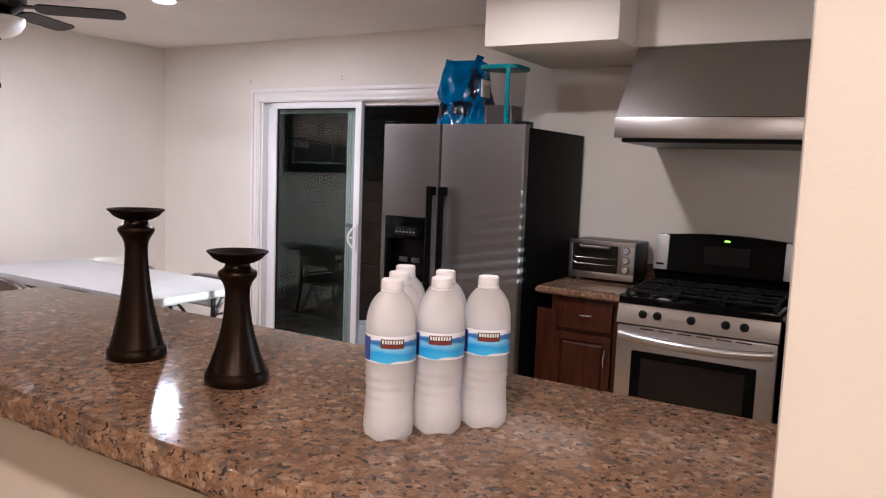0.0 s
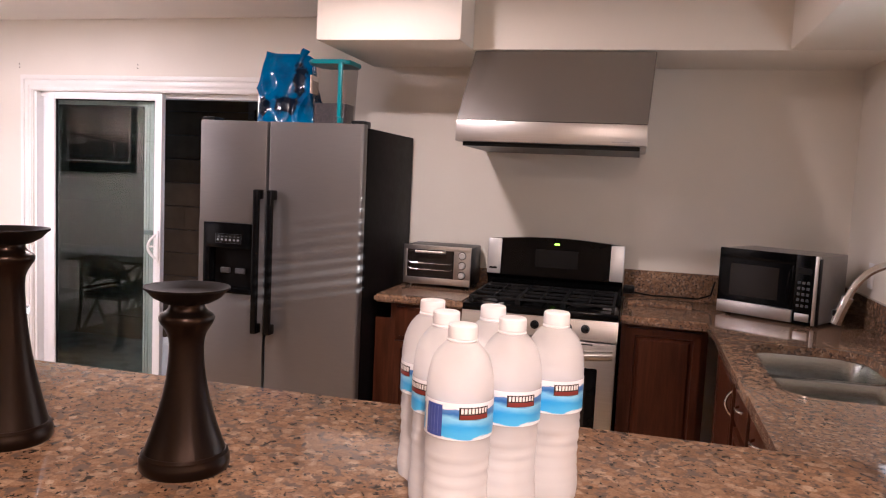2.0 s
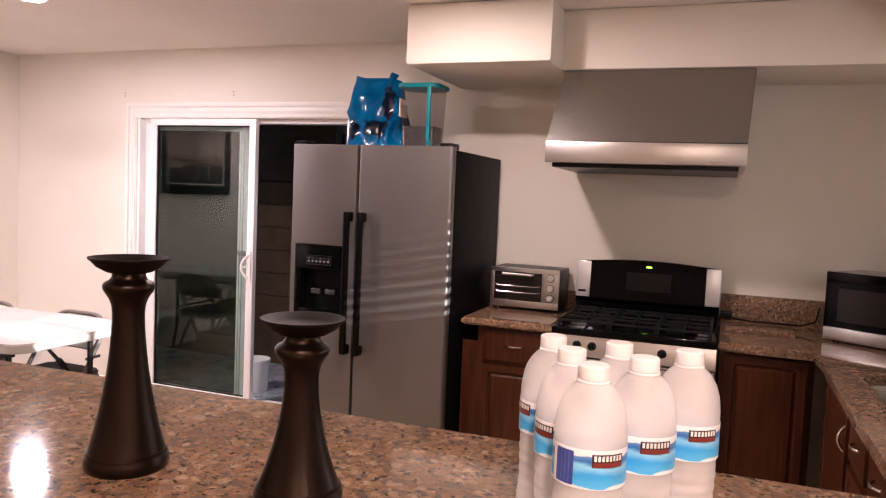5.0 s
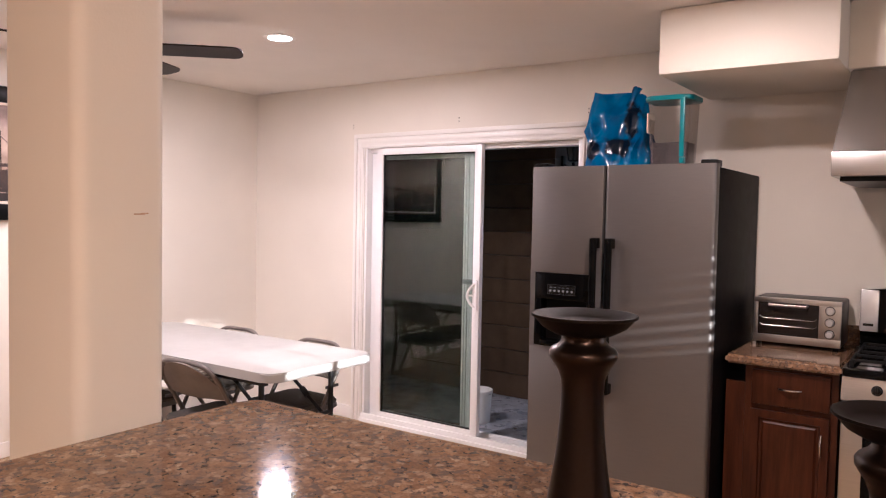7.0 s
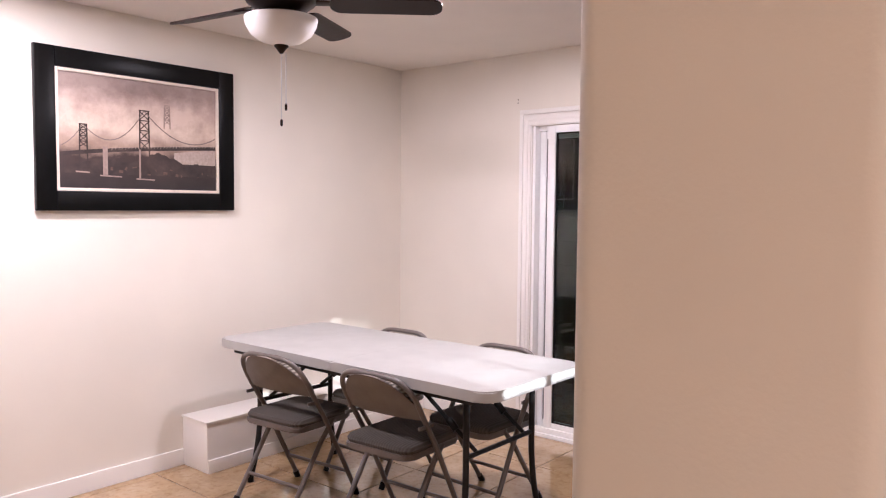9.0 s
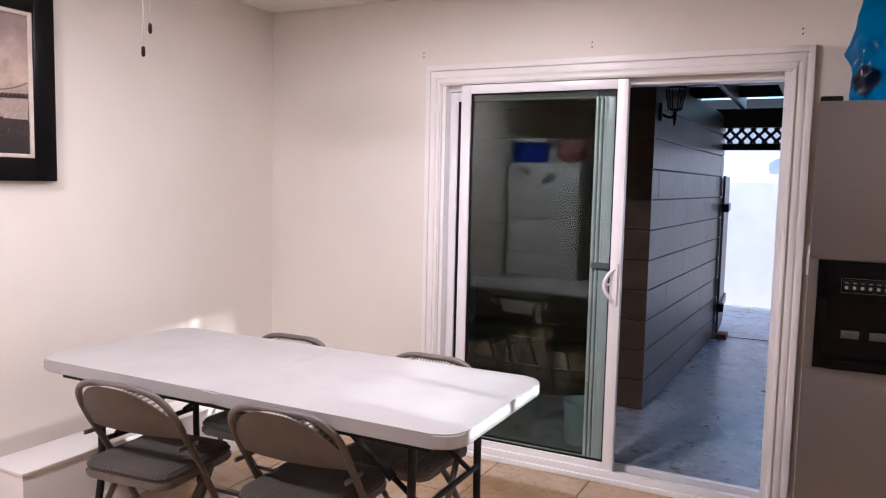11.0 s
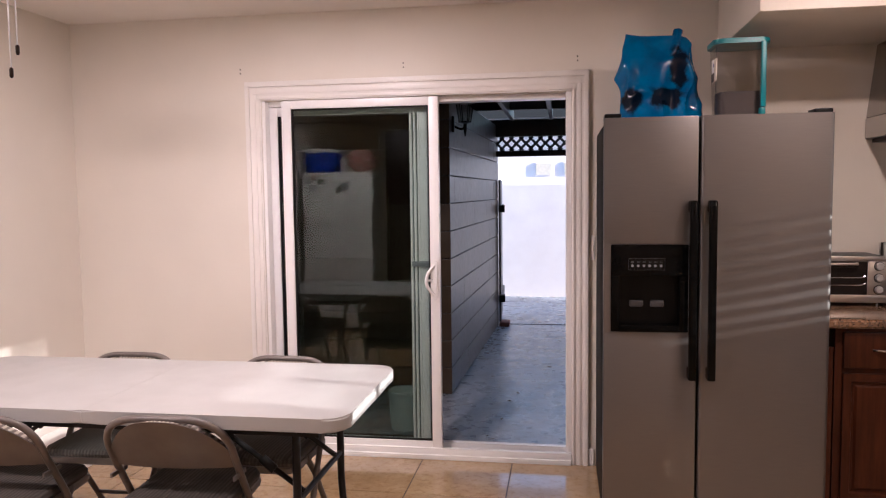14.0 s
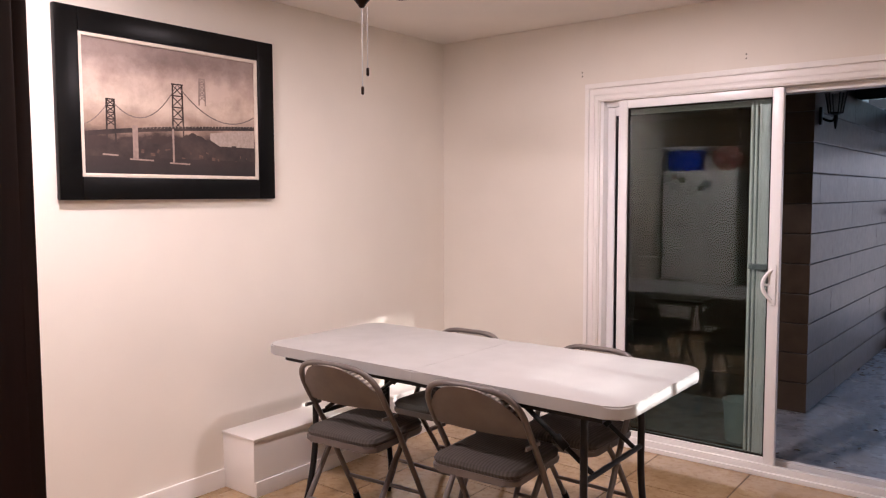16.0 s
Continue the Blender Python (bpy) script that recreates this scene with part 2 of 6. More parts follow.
def label_material():
    """Wrap label of a water bottle: pale top edge, blue waves below."""
    m = material("bottle_label", (0.1, 0.4, 0.75), 0.3)
    tc = m.node_tree.nodes.new("ShaderNodeTexCoord")
    sep = m.node_tree.nodes.new("ShaderNodeSeparateXYZ")
    link(m, tc.outputs["Generated"], sep.inputs[0])
    n = noise_of(m, coords(m, (30, 30, 90)), 1.2, 3)
    add = node(m, "ShaderNodeMath")
    add.operation = "MULTIPLY_ADD"
    link(m, n, add.inputs[0])
    add.inputs[1].default_value = 0.35
    link(m, sep.outputs["Z"], add.inputs[2])
    c = ramp(m, add.outputs[0], [(0.22, (0.82, 0.85, 0.9)), (0.26, (0.10, 0.46, 0.86)), (0.50, (0.05, 0.36, 0.82)), (0.72, (0.28, 0.62, 0.90)), (0.86, (0.03, 0.15, 0.48)), (0.97, (0.12, 0.25, 0.55)), (1.02, (0.84, 0.85, 0.9))])
    link(m, c, bsdf(m).inputs["Base Color"])
    return m


def bag_material():
    """Blue film with dark printed shapes."""
    m = material("blue_bag", (0.01, 0.2, 0.42), 0.2)
    v = coords(m)
    n = noise_of(m, v, 9, 3)
    c = ramp(m, n, [(0.3, (0.001, 0.048, 0.15)), (0.65, (0.002, 0.11, 0.27))])
    for cx, cz, sx, sz in ((0.02, 0.13, 11, 17), (0.075, 0.27, 21, 9), (-0.13, 0.12, 17, 17)):
        mp = m.node_tree.nodes.new("ShaderNodeMapping")
        mp.inputs["Location"].default_value = (-cx * sx, 0, -cz * sz)
        mp.inputs["Scale"].default_value = (sx, 0, sz)
        link(m, v, mp.inputs[0])
        d = m.node_tree.nodes.new("ShaderNodeVectorMath")
        d.operation = "LENGTH"
        link(m, mp.outputs[0], d.inputs[0])
        add = node(m, "ShaderNodeMath")
        add.operation = "MULTIPLY_ADD"
        link(m, noise_of(m, v, 18, 3), add.inputs[0])
        add.inputs[1].default_value = 1.3
        link(m, d.outputs["Value"], add.inputs[2])
        half = node(m, "ShaderNodeMath")
        half.operation = "MULTIPLY"
        half.inputs[1].default_value = 0.28
        link(m, add.outputs[0], half.inputs[0])
        mask = ramp(m, half.outputs[0], [(0.38, (1, 1, 1)), (0.46, (0, 0, 0))])
        c = blend(m, mask, c, (0.0015, 0.006, 0.016))
    link(m, c, bsdf(m).inputs["Base Color"])
    link(m, remap(m, noise_of(m, v, 30, 3), 0.12, 0.2), bsdf(m).inputs["Roughness"])
    bump(m, noise_of(m, coords(m, (1.6, 1, 0.7), (0, 0.5, 0)), 22, 2, 0.5), 0.12, 0.004)
    return m


WALL = paint("wall_paint", (0.77, 0.72, 0.635))
CEILING = paint("ceiling_paint", (0.78, 0.735, 0.675), 0.75, 120, 0.0012)
TRIM = paint("trim_paint", (0.82, 0.79, 0.75), 0.35, 60, 0.0002, 0.03)
VINYL = paint("white_vinyl", (0.84, 0.83, 0.82), 0.28, 40, 0.0001, 0.02)
GRANITE = granite_material()
TILE = tile_material()
GROUT = paint("grout", (0.085, 0.062, 0.045), 0.9)
CABINET = wood_material("cabinet_wood", (0.026, 0.0075, 0.0034), (0.085, 0.0255, 0.010), 0.32)
DARKWOOD = wood_material("dark_wood", (0.008, 0.0035, 0.003), (0.018, 0.008, 0.006), 0.4)
STEEL = steel_material("brushed_steel", (0.36, 0.345, 0.335), 0.24, (90, 90, 1))
STEEL_H = steel_material("brushed_steel_across", (0.55, 0.53, 0.51), 0.3, (1, 1, 90))
FRIDGE_STEEL = steel_material("fridge_steel", (0.172, 0.162, 0.155), 0.36, (2, 2, 160), 0.72)
CHROME = steel_material("chrome", (0.75, 0.74, 0.72), 0.1)
SINK_STEEL = steel_material("sink_steel", (0.42, 0.42, 0.385), 0.22, (1, 60, 1), 1.0)
BLACK = mottled("black_plastic", (0.0022, 0.0022, 0.0022), (0.004, 0.004, 0.004), 12, (0.25, 0.4))
BLACK_GLOSS = mottled("black_enamel", (0.0018, 0.0018, 0.0018), (0.003, 0.003, 0.003), 6, (0.06, 0.16))
IRON = mottled("cast_iron", (0.005, 0.005, 0.005), (0.012, 0.012, 0.012), 60, (0.5, 0.7), depth=0.0008)
FRIDGE_SIDE = mottled("textured_black", (0.0035, 0.0033, 0.0036), (0.006, 0.0056, 0.006), 8, (0.42, 0.55), grain=500, depth=0.0006)
BRONZE = mottled("bronze_paint", (0.0165, 0.010, 0.007), (0.026, 0.016, 0.011), 9, (0.25, 0.33), 0.85, depth=0.0001)
BRONZE_MATT = mottled("matt_bronze_paint", (0.004, 0.0024, 0.0018), (0.0075, 0.0045, 0.0032), 16, (0.5, 0.65))
CHAIR_METAL = mottled("taupe_paint", (0.10, 0.083, 0.073), (0.135, 0.112, 0.098), 10, (0.35, 0.5))
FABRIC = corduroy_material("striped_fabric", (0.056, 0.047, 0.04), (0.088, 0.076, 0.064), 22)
# the chair stripes again, paler: sunlight on the back cushions put into the colour
FABRIC_SUNLIT = corduroy_material("sunlit_striped_fabric", (0.20, 0.17, 0.145), (0.62, 0.57, 0.47), 22)
LEG_BLACK = mottled("black_powder_coat", (0.01, 0.01, 0.01), (0.02, 0.018, 0.018), 14, (0.35, 0.5))
TABLE_WHITE = mottled("white_plastic", (0.35, 0.345, 0.33), (0.40, 0.395, 0.378), 4, (0.28, 0.42), grain=260, depth=0.0005)
BLOCK = block_material()
PATIO_WALL = paint("patio_wall_paint", (0.13, 0.105, 0.085), 0.7, 60, 0.002)
MORTAR = mottled("mortar", (0.012, 0.009, 0.007), (0.02, 0.015, 0.012), 20, (0.6, 0.8))
CONCRETE = concrete_material()
STUCCO = mottled("pale_stucco", (0.82, 0.74, 0.755), (0.89, 0.815, 0.83), 3, (0.8, 0.95), grain=60, depth=0.006, world_space=True)
RAFTER = wood_material("painted_rafter", (0.012, 0.0095, 0.009), (0.03, 0.025, 0.0235), 0.35, "y")
CANVAS = canvas_material()
BOTTLE = bottle_material()
CAP = mottled("white_cap", (0.80, 0.80, 0.83), (0.86, 0.86, 0.89), 20, (0.45, 0.6))
LABEL = label_material()
LABEL_BLACK = mottled("label_black", (0.012, 0.008, 0.008), (0.02, 0.012, 0.012), 20, (0.3, 0.4))
FACTS_LINE = mottled("facts_print", (0.12, 0.16, 0.42), (0.18, 0.22, 0.5), 30, (0.3, 0.4))
LOGO_RED = mottled("logo_red", (0.16, 0.02, 0.015), (0.2, 0.03, 0.02), 20, (0.3, 0.4))
LOGO_WHITE = mottled("logo_white", (0.8, 0.8, 0.8), (0.85, 0.84, 0.82), 20, (0.3, 0.4))
LABEL_NAVY = mottled("label_navy", (0.03, 0.05, 0.25), (0.06, 0.09, 0.35), 30, (0.3, 0.4))
BAG = bag_material()
TEAL = mottled("teal_plastic", (0.0, 0.14, 0.17), (0.004, 0.19, 0.22), 10, (0.25, 0.4))
CLEAR = glass_material("clear_plastic", (0.76, 0.75, 0.74), 0.12, 0.05)
KIBBLE = mottled("grey_kibble", (0.05, 0.045, 0.05), (0.13, 0.115, 0.12), 120, (0.7, 0.9), depth=0.004)
PANE = glass_material("window_glass", (0.66, 0.73, 0.70), 0.0, 0.05)
OVEN_GLASS = mottled("oven_glass", (0.012, 0.009, 0.008), (0.02, 0.016, 0.013), 3, (0.03, 0.08))
GLOW = glow_material("lamp_glow", (1.0, 0.93, 0.82), 14)
FROSTED = mottled("frosted_glass", (0.80, 0.79, 0.77), (0.86, 0.85, 0.83), 6, (0.25, 0.4))
CLOCK = glow_material("green_digits", (0.42, 1.0, 0.03), 1.1)
FRIDGE_WHITE = mottled("white_enamel", (0.74, 0.74, 0.72), (0.80, 0.80, 0.78), 5, (0.25, 0.35))
BLUE = mottled("blue_plastic", (0.005, 0.03, 0.30), (0.01, 0.05, 0.40), 8, (0.3, 0.45))
RED = mottled("red_print", (0.30, 0.05, 0.04), (0.45, 0.32, 0.28), 22, (0.4, 0.6))
CASE = mottled("grey_case_paint", (0.27, 0.25, 0.23), (0.32, 0.30, 0.275), 9, (0.35, 0.5), 0.2)
SILVER = mottled("silver_plastic", (0.55, 0.55, 0.55), (0.62, 0.62, 0.62), 12, (0.25, 0.4), 0.6)
GREY = mottled("grey_plastic", (0.20, 0.215, 0.23), (0.26, 0.275, 0.29), 12, (0.3, 0.45))
PADDLE = mottled("dark_grey_plastic", (0.035, 0.035, 0.037), (0.055, 0.056, 0.058), 12, (0.3, 0.45))
PRINT_DARK = mottled("dark_print", (0.02, 0.014, 0.012), (0.06, 0.038, 0.031), 14, (0.6, 0.8))
PRINT_RUST = mottled("rust_print", (0.05, 0.026, 0.02), (0.13, 0.075, 0.055), 50, (0.6, 0.8))
PRINT_PALE = mottled("pale_print", (0.30, 0.24, 0.20), (0.42, 0.34, 0.29), 60, (0.6, 0.8))
PRINT_CABLE = mottled("cable_print", (0.11, 0.085, 0.075), (0.24, 0.19, 0.165), 60, (0.6, 0.8))
PRINT_HAZE = mottled("haze_print", (0.24, 0.175, 0.145), (0.33, 0.25, 0.21), 40, (0.6, 0.8))
CREAM = mottled("cream_mat", (0.62, 0.54, 0.45), (0.70, 0.62, 0.53), 20, (0.6, 0.8))
WICKER = wood_material("pale_slat_wood", (0.40, 0.25, 0.15), (0.62, 0.42, 0.28), 0.5, "x")
LEAF = mottled("dry_leaf", (0.05, 0.032, 0.018), (0.12, 0.08, 0.04), 30, (0.7, 0.9))
BRICK = mottled("red_brick", (0.16, 0.055, 0.035), (0.25, 0.10, 0.07), 20, (0.8, 0.95))

for dull in (BLACK, BLACK_GLOSS, FRIDGE_SIDE, IRON, LEG_BLACK, OVEN_GLASS, DARKWOOD, CABINET):
    bsdf(dull).inputs["Specular IOR Level"].default_value = 0.17
bsdf(BLACK_GLOSS).inputs["Specular IOR Level"].default_value = 0.1
bsdf(FRIDGE_SIDE).inputs["Specular IOR Level"].default_value = 0.05
bsdf(BRONZE_MATT).inputs["Specular IOR Level"].default_value = 0.08
bsdf(GRANITE).inputs["Specular IOR Level"].default_value = 0.25
bsdf(BLOCK).inputs["Specular IOR Level"].default_value = 0.26
bsdf(BAG).inputs["Specular IOR Level"].default_value = 0.2

# ---- mesh helpers ----


def block(bm, x0, x1, y0, y1, z0, z1, bevel=0.0, turn=None):
    made = bmesh.ops.create_cube(bm, size=1.0)["verts"]
    for v in made:
        v.co = Vector((x0 + (v.co.x + 0.5) * (x1 - x0), y0 + (v.co.y + 0.5) * (y1 - y0), z0 + (v.co.z + 0.5) * (z1 - z0)))
    if bevel:
        edges = list({e for v in made for e in v.link_edges})
        made = [v for v in bmesh.ops.bevel(bm, geom=edges, offset=bevel, segments=2, profile=0.6, affect="EDGES")["verts"]]
        made = list(set(made))
    if turn is not None:
        bmesh.ops.transform(bm, matrix=turn, verts=made)
    return bm


def boxed(*args, bevel=0.0):
    return block(bmesh.new(), *args, bevel=bevel)


def lathe(profile, steps=32, bm=None, centre=(0, 0, 0)):
    """A turned body from (radius, height) pairs."""
    bm = bm or bmesh.new()
    rings = []
    for r, z in profile:
        rings.append([bm.verts.new((centre[0] + r * math.cos(2 * math.pi * i / steps), centre[1] + r * math.sin(2 * math.pi * i / steps), centre[2] + z)) for i in range(steps)])
    for a, b in zip(rings, rings[1:]):
        for i in range(steps):
            j = (i + 1) % steps
            bm.faces.new((a[i], a[j], b[j], b[i]))
    bm.faces.new(list(reversed(rings[0])))
    bm.faces.new(rings[-1])
    return bm


def tube(points, radius, bm=None, steps=10, closed=False):
    """A round bar along a line of points."""
    bm = bm or bmesh.new()
    pts = [Vector(p) for p in points]
    rings, side = [], None
    for i, p in enumerate(pts):
        before = pts[i - 1] if (i or closed) else p
        after = pts[(i + 1) % len(pts)] if (i + 1 < len(pts) or closed) else p
        way = (after - before).normalized()
        if side is None:
            side = way.cross(Vector((0, 0, 1)) if abs(way.z) < 0.9 else Vector((1, 0, 0))).normalized()
        side = (side - way * side.dot(way)).normalized()
        up = way.cross(side)
        rings.append([bm.verts.new(p + radius * (math.cos(2 * math.pi * k / steps) * side + math.sin(2 * math.pi * k / steps) * up)) for k in range(steps)])
    pairs = list(zip(rings, rings[1:])) + ([(rings[-1], rings[0])] if closed else [])
    for a, b in pairs:
        for k in range(steps):
            j = (k + 1) % steps
            bm.faces.new((a[k], a[j], b[j], b[k]))
    if not closed:
        bm.faces.new(list(reversed(rings[0])))
        bm.faces.new(rings[-1])
    return bm


def slab(outline, z0, z1, bm=None):
    """A plate of the given outline in x, y."""
    bm = bm or bmesh.new()
    low = [bm.verts.new((x, y, z0)) for x, y in outline]
    top = [bm.verts.new((x, y, z1)) for x, y in outline]
    bm.faces.new(list(reversed(low)))
    bm.faces.new(top)
    for i in range(len(low)):
        j = (i + 1) % len(low)
        bm.faces.new((low[i], low[j], top[j], top[i]))
    return bm


def rounded(x0, x1, y0, y1, r, steps=6):
    out = []
    for cx, cy, a in ((x1 - r, y1 - r, 0), (x0 + r, y1 - r, 90), (x0 + r, y0 + r, 180), (x1 - r, y0 + r, 270)):
        for k in range(steps + 1):
            b = radians(a + 90 * k / steps)
            out.append((cx + r * math.cos(b), cy + r * math.sin(b)))
    return out


def arc(a, b, c, steps=8):
    """A bend from a to c, drawn towards b."""
    a, b, c = Vector(a), Vector(b), Vector(c)
    return [a * (1 - s) ** 2 + b * 2 * s * (1 - s) + c * s * s for s in [k / steps for k in range(steps + 1)]]


def mesh_of(name, bm, mat, smooth=False):
    bmesh.ops.recalc_face_normals(bm, faces=bm.faces)
    me = bpy.data.meshes.new(name)
    bm.to_mesh(me)
    bm.free()
    me.materials.append(mat)
    if smooth:
        me.shade_smooth()
        me.set_sharp_from_angle(angle=radians(38))
    return me


def part(name, bm, mat, parent=None, label="", smooth=True):
    ob = new(name, mesh_of(name, bm, mat, smooth))
    if parent is not None:
        ob.parent = parent
    return tagged(ob, label)


def thing(name, label, category, group="", at=(0, 0, 0), turn=0):
    ob = new(name)
    ob.empty_display_size = 0.1
    ob.matrix_basis = pose(*at, 0, 0, turn)
    return tagged(ob, label, category, group)


def setting(name, bm, mat, label, category, smooth=False):
    return tagged(part(name, bm, mat, None, "", smooth), label, category, "", "structure")

# ---- the rooms ----
NORTH, WEST, EAST, SOUTH = 4.775, -5.175, 1.12, -2.6
FAR_EAST = 3.0
DOOR_L, DOOR_R, DOOR_T = -4.01, -2.29, 2.012
WIN_Y0, WIN_Y1, WIN_Z0, WIN_Z1 = 2.25, 3.60, 1.38, 1.99

bm = bmesh.new()
block(bm, WEST - 0.14, DOOR_L, NORTH, NORTH + 0.14, 0, CEIL)
block(bm, DOOR_R, EAST + 0.14, NORTH, NORTH + 0.14, 0, CEIL)
block(bm, DOOR_L, DOOR_R, NORTH, NORTH + 0.14, DOOR_T, CEIL)
wall_north = setting("wall_north", bm, WALL, "cream painted wall with the patio door", "wall")
setting("wall_west", boxed(WEST - 0.14, WEST, SOUTH - 0.14, NORTH, 0, CEIL), WALL, "cream painted wall beside the table", "wall")
bm = bmesh.new()
block(bm, EAST, EAST + 0.14, 1.26, WIN_Y0, 0, CEIL)
block(bm, EAST, EAST + 0.14, WIN_Y1, NORTH, 0, CEIL)
block(bm, EAST, EAST + 0.14, WIN_Y0, WIN_Y1, 0, WIN_Z0)
block(bm, EAST, EAST + 0.14, WIN_Y0, WIN_Y1, WIN_Z1, CEIL)
setting("wall_east", bm, WALL, "cream painted kitchen wall with the sink window", "wall")
setting("wall_south", boxed(WEST, FAR_EAST, SOUTH - 0.14, SOUTH, 0, CEIL), WALL, "plain cream painted wall", "wall")
setting("wall_far_east", boxed(FAR_EAST, FAR_EAST + 0.14, SOUTH - 0.14, 1.12, 0, CEIL), WALL, "plain cream painted wall", "wall")
bm = bmesh.new()
block(bm, 0.322, FAR_EAST + 0.14, 1.12, 1.26, 0, CEIL, bevel=0.012)
setting("wall_middle", bm, WALL, "cream painted wall end beside the bar", "wall", True)
setting("bar_wall", boxed(-1.40, 0.322, 1.125, 1.26, 0, 1.162), WALL, "low cream painted wall under the bar", "wall")
bm = slab(rounded(-1.607, -1.397, 1.118, 1.262, 0.022, 6), 0, CEIL)
post = setting("post", bm, WALL, "cream painted square post with rounded corners", "post", True)
scuff = bmesh.new()
block(scuff, -1.3975, -1.3966, 1.204, 1.222, 1.5265, 1.5285)
block(scuff, -1.3975, -1.3966, 1.216, 1.228, 1.5280, 1.5296)
part("scuff_mark", scuff, WICKER, post)
setting("ceiling", boxed(WEST - 0.14, FAR_EAST + 0.14, SOUTH - 0.14, NORTH + 0.14, CEIL, CEIL + 0.12), CEILING, "pale textured ceiling", "ceiling")
bm = bmesh.new()
block(bm, -1.56, -0.82, 3.94, NORTH - 0.001, 2.19, CEIL - 0.001, bevel=0.02)
setting("soffit_1", bm, WALL, "cream painted box soffit above the refrigerator", "soffit", True)
bm = bmesh.new()
block(bm, -0.822, EAST, 4.20, NORTH - 0.001, 2.192, CEIL - 0.001, bevel=0.012)
setting("soffit_2", bm, WALL, "cream painted soffit above the range hood", "soffit", True)
bm = bmesh.new()
block(bm, 0.66, EAST - 0.001, 1.262, 4.205, 2.194, CEIL - 0.002, bevel=0.012)
setting("soffit_3", bm, WALL, "cream painted soffit above the sink counter", "soffit", True)

# baseboards
for i, (x0, x1, y0, y1) in enumerate([(WEST, WEST + 0.014, 1.2, 2.955), (WEST + 0.21, DOOR_L - 0.09, NORTH - 0.014, NORTH), (DOOR_R + 0.085, -2.17, NORTH - 0.014, NORTH)]):
    setting("baseboard_%d" % (i + 1), boxed(x0, x1, y0, y1, 0, 0.095, bevel=0.004), TRIM, "white painted baseboard", "baseboard")

# casing round the patio door
trim = tagged(new("trim"), "white painted stepped casing round the patio door", "trim", "", "structure")
for z_low, strips in ((0.0, ((0.0, 0.09, 0.012), (0.006, 0.018, 0.02), (0.030, 0.052, 0.018), (0.064, 0.088, 0.026))),):
    for side, edge in ((-1, DOOR_L), (1, DOOR_R)):
        bm = bmesh.new()
        for a, b, d in strips:
            lo, hi = sorted((edge + side * a, edge + side * b))
            block(bm, lo, hi, NORTH - d, NORTH, 0.0, DOOR_T + 1.18 * b - 0.001, bevel=0.002)
        part("side_casing", bm, TRIM, trim)
    bm = bmesh.new()
    for a, b, d in strips:
        block(bm, DOOR_L - b, DOOR_R + b, NORTH - d - 0.001, NORTH, DOOR_T + 1.18 * a, DOOR_T + 1.18 * b, bevel=0.002)
    part("head_casing", bm, TRIM, trim)
bm = bmesh.new()
for x in (-4.129, -3.192, -2.259):
    for dz in (0.0, 0.022):
        block(bm, x - 0.003, x + 0.003, NORTH - 0.002, NORTH + 0.001, 2.165 + dz, 2.172 + dz)
part("screw_hole", bm, BLACK, wall_north)

# patio door
door = tagged(new("door_1"), "white vinyl sliding patio door, half open", "patio door", "", "structure")
bm = bmesh.new()
block(bm, DOOR_L, DOOR_L + 0.02, NORTH + 0.002, NORTH + 0.135, 0.0, DOOR_T, bevel=0.003)
block(bm, DOOR_R - 0.03, DOOR_R, NORTH + 0.002, NORTH + 0.135, 0.0, DOOR_T, bevel=0.003)
block(bm, DOOR_L + 0.02, DOOR_R - 0.03, NORTH + 0.042, NORTH + 0.135, DOOR_T - 0.03, DOOR_T, bevel=0.003)
part("door_frame", bm, VINYL, door)
bm = bmesh.new()
block(bm, DOOR_L + 0.001, DOOR_R - 0.001, NORTH - 0.03, NORTH + 0.14, 0.0, 0.026, bevel=0.003)
block(bm, DOOR_L + 0.001, DOOR_R - 0.001, NORTH - 0.018, NORTH + 0.0, 0.026, 0.062, bevel=0.003)
block(bm, DOOR_L + 0.03, DOOR_R - 0.03, NORTH + 0.046, NORTH + 0.056, 0.026, 0.045)
block(bm, DOOR_L + 0.03, DOOR_R - 0.03, NORTH + 0.10, NORTH + 0.135, 0.026, 0.06)
part("door_sill", bm, VINYL, door)
part("sill_track", boxed(DOOR_L + 0.03, DOOR_R - 0.03, NORTH + 0.058, NORTH + 0.098, 0.0265, 0.0295), BLACK, door, "dark sliding track")


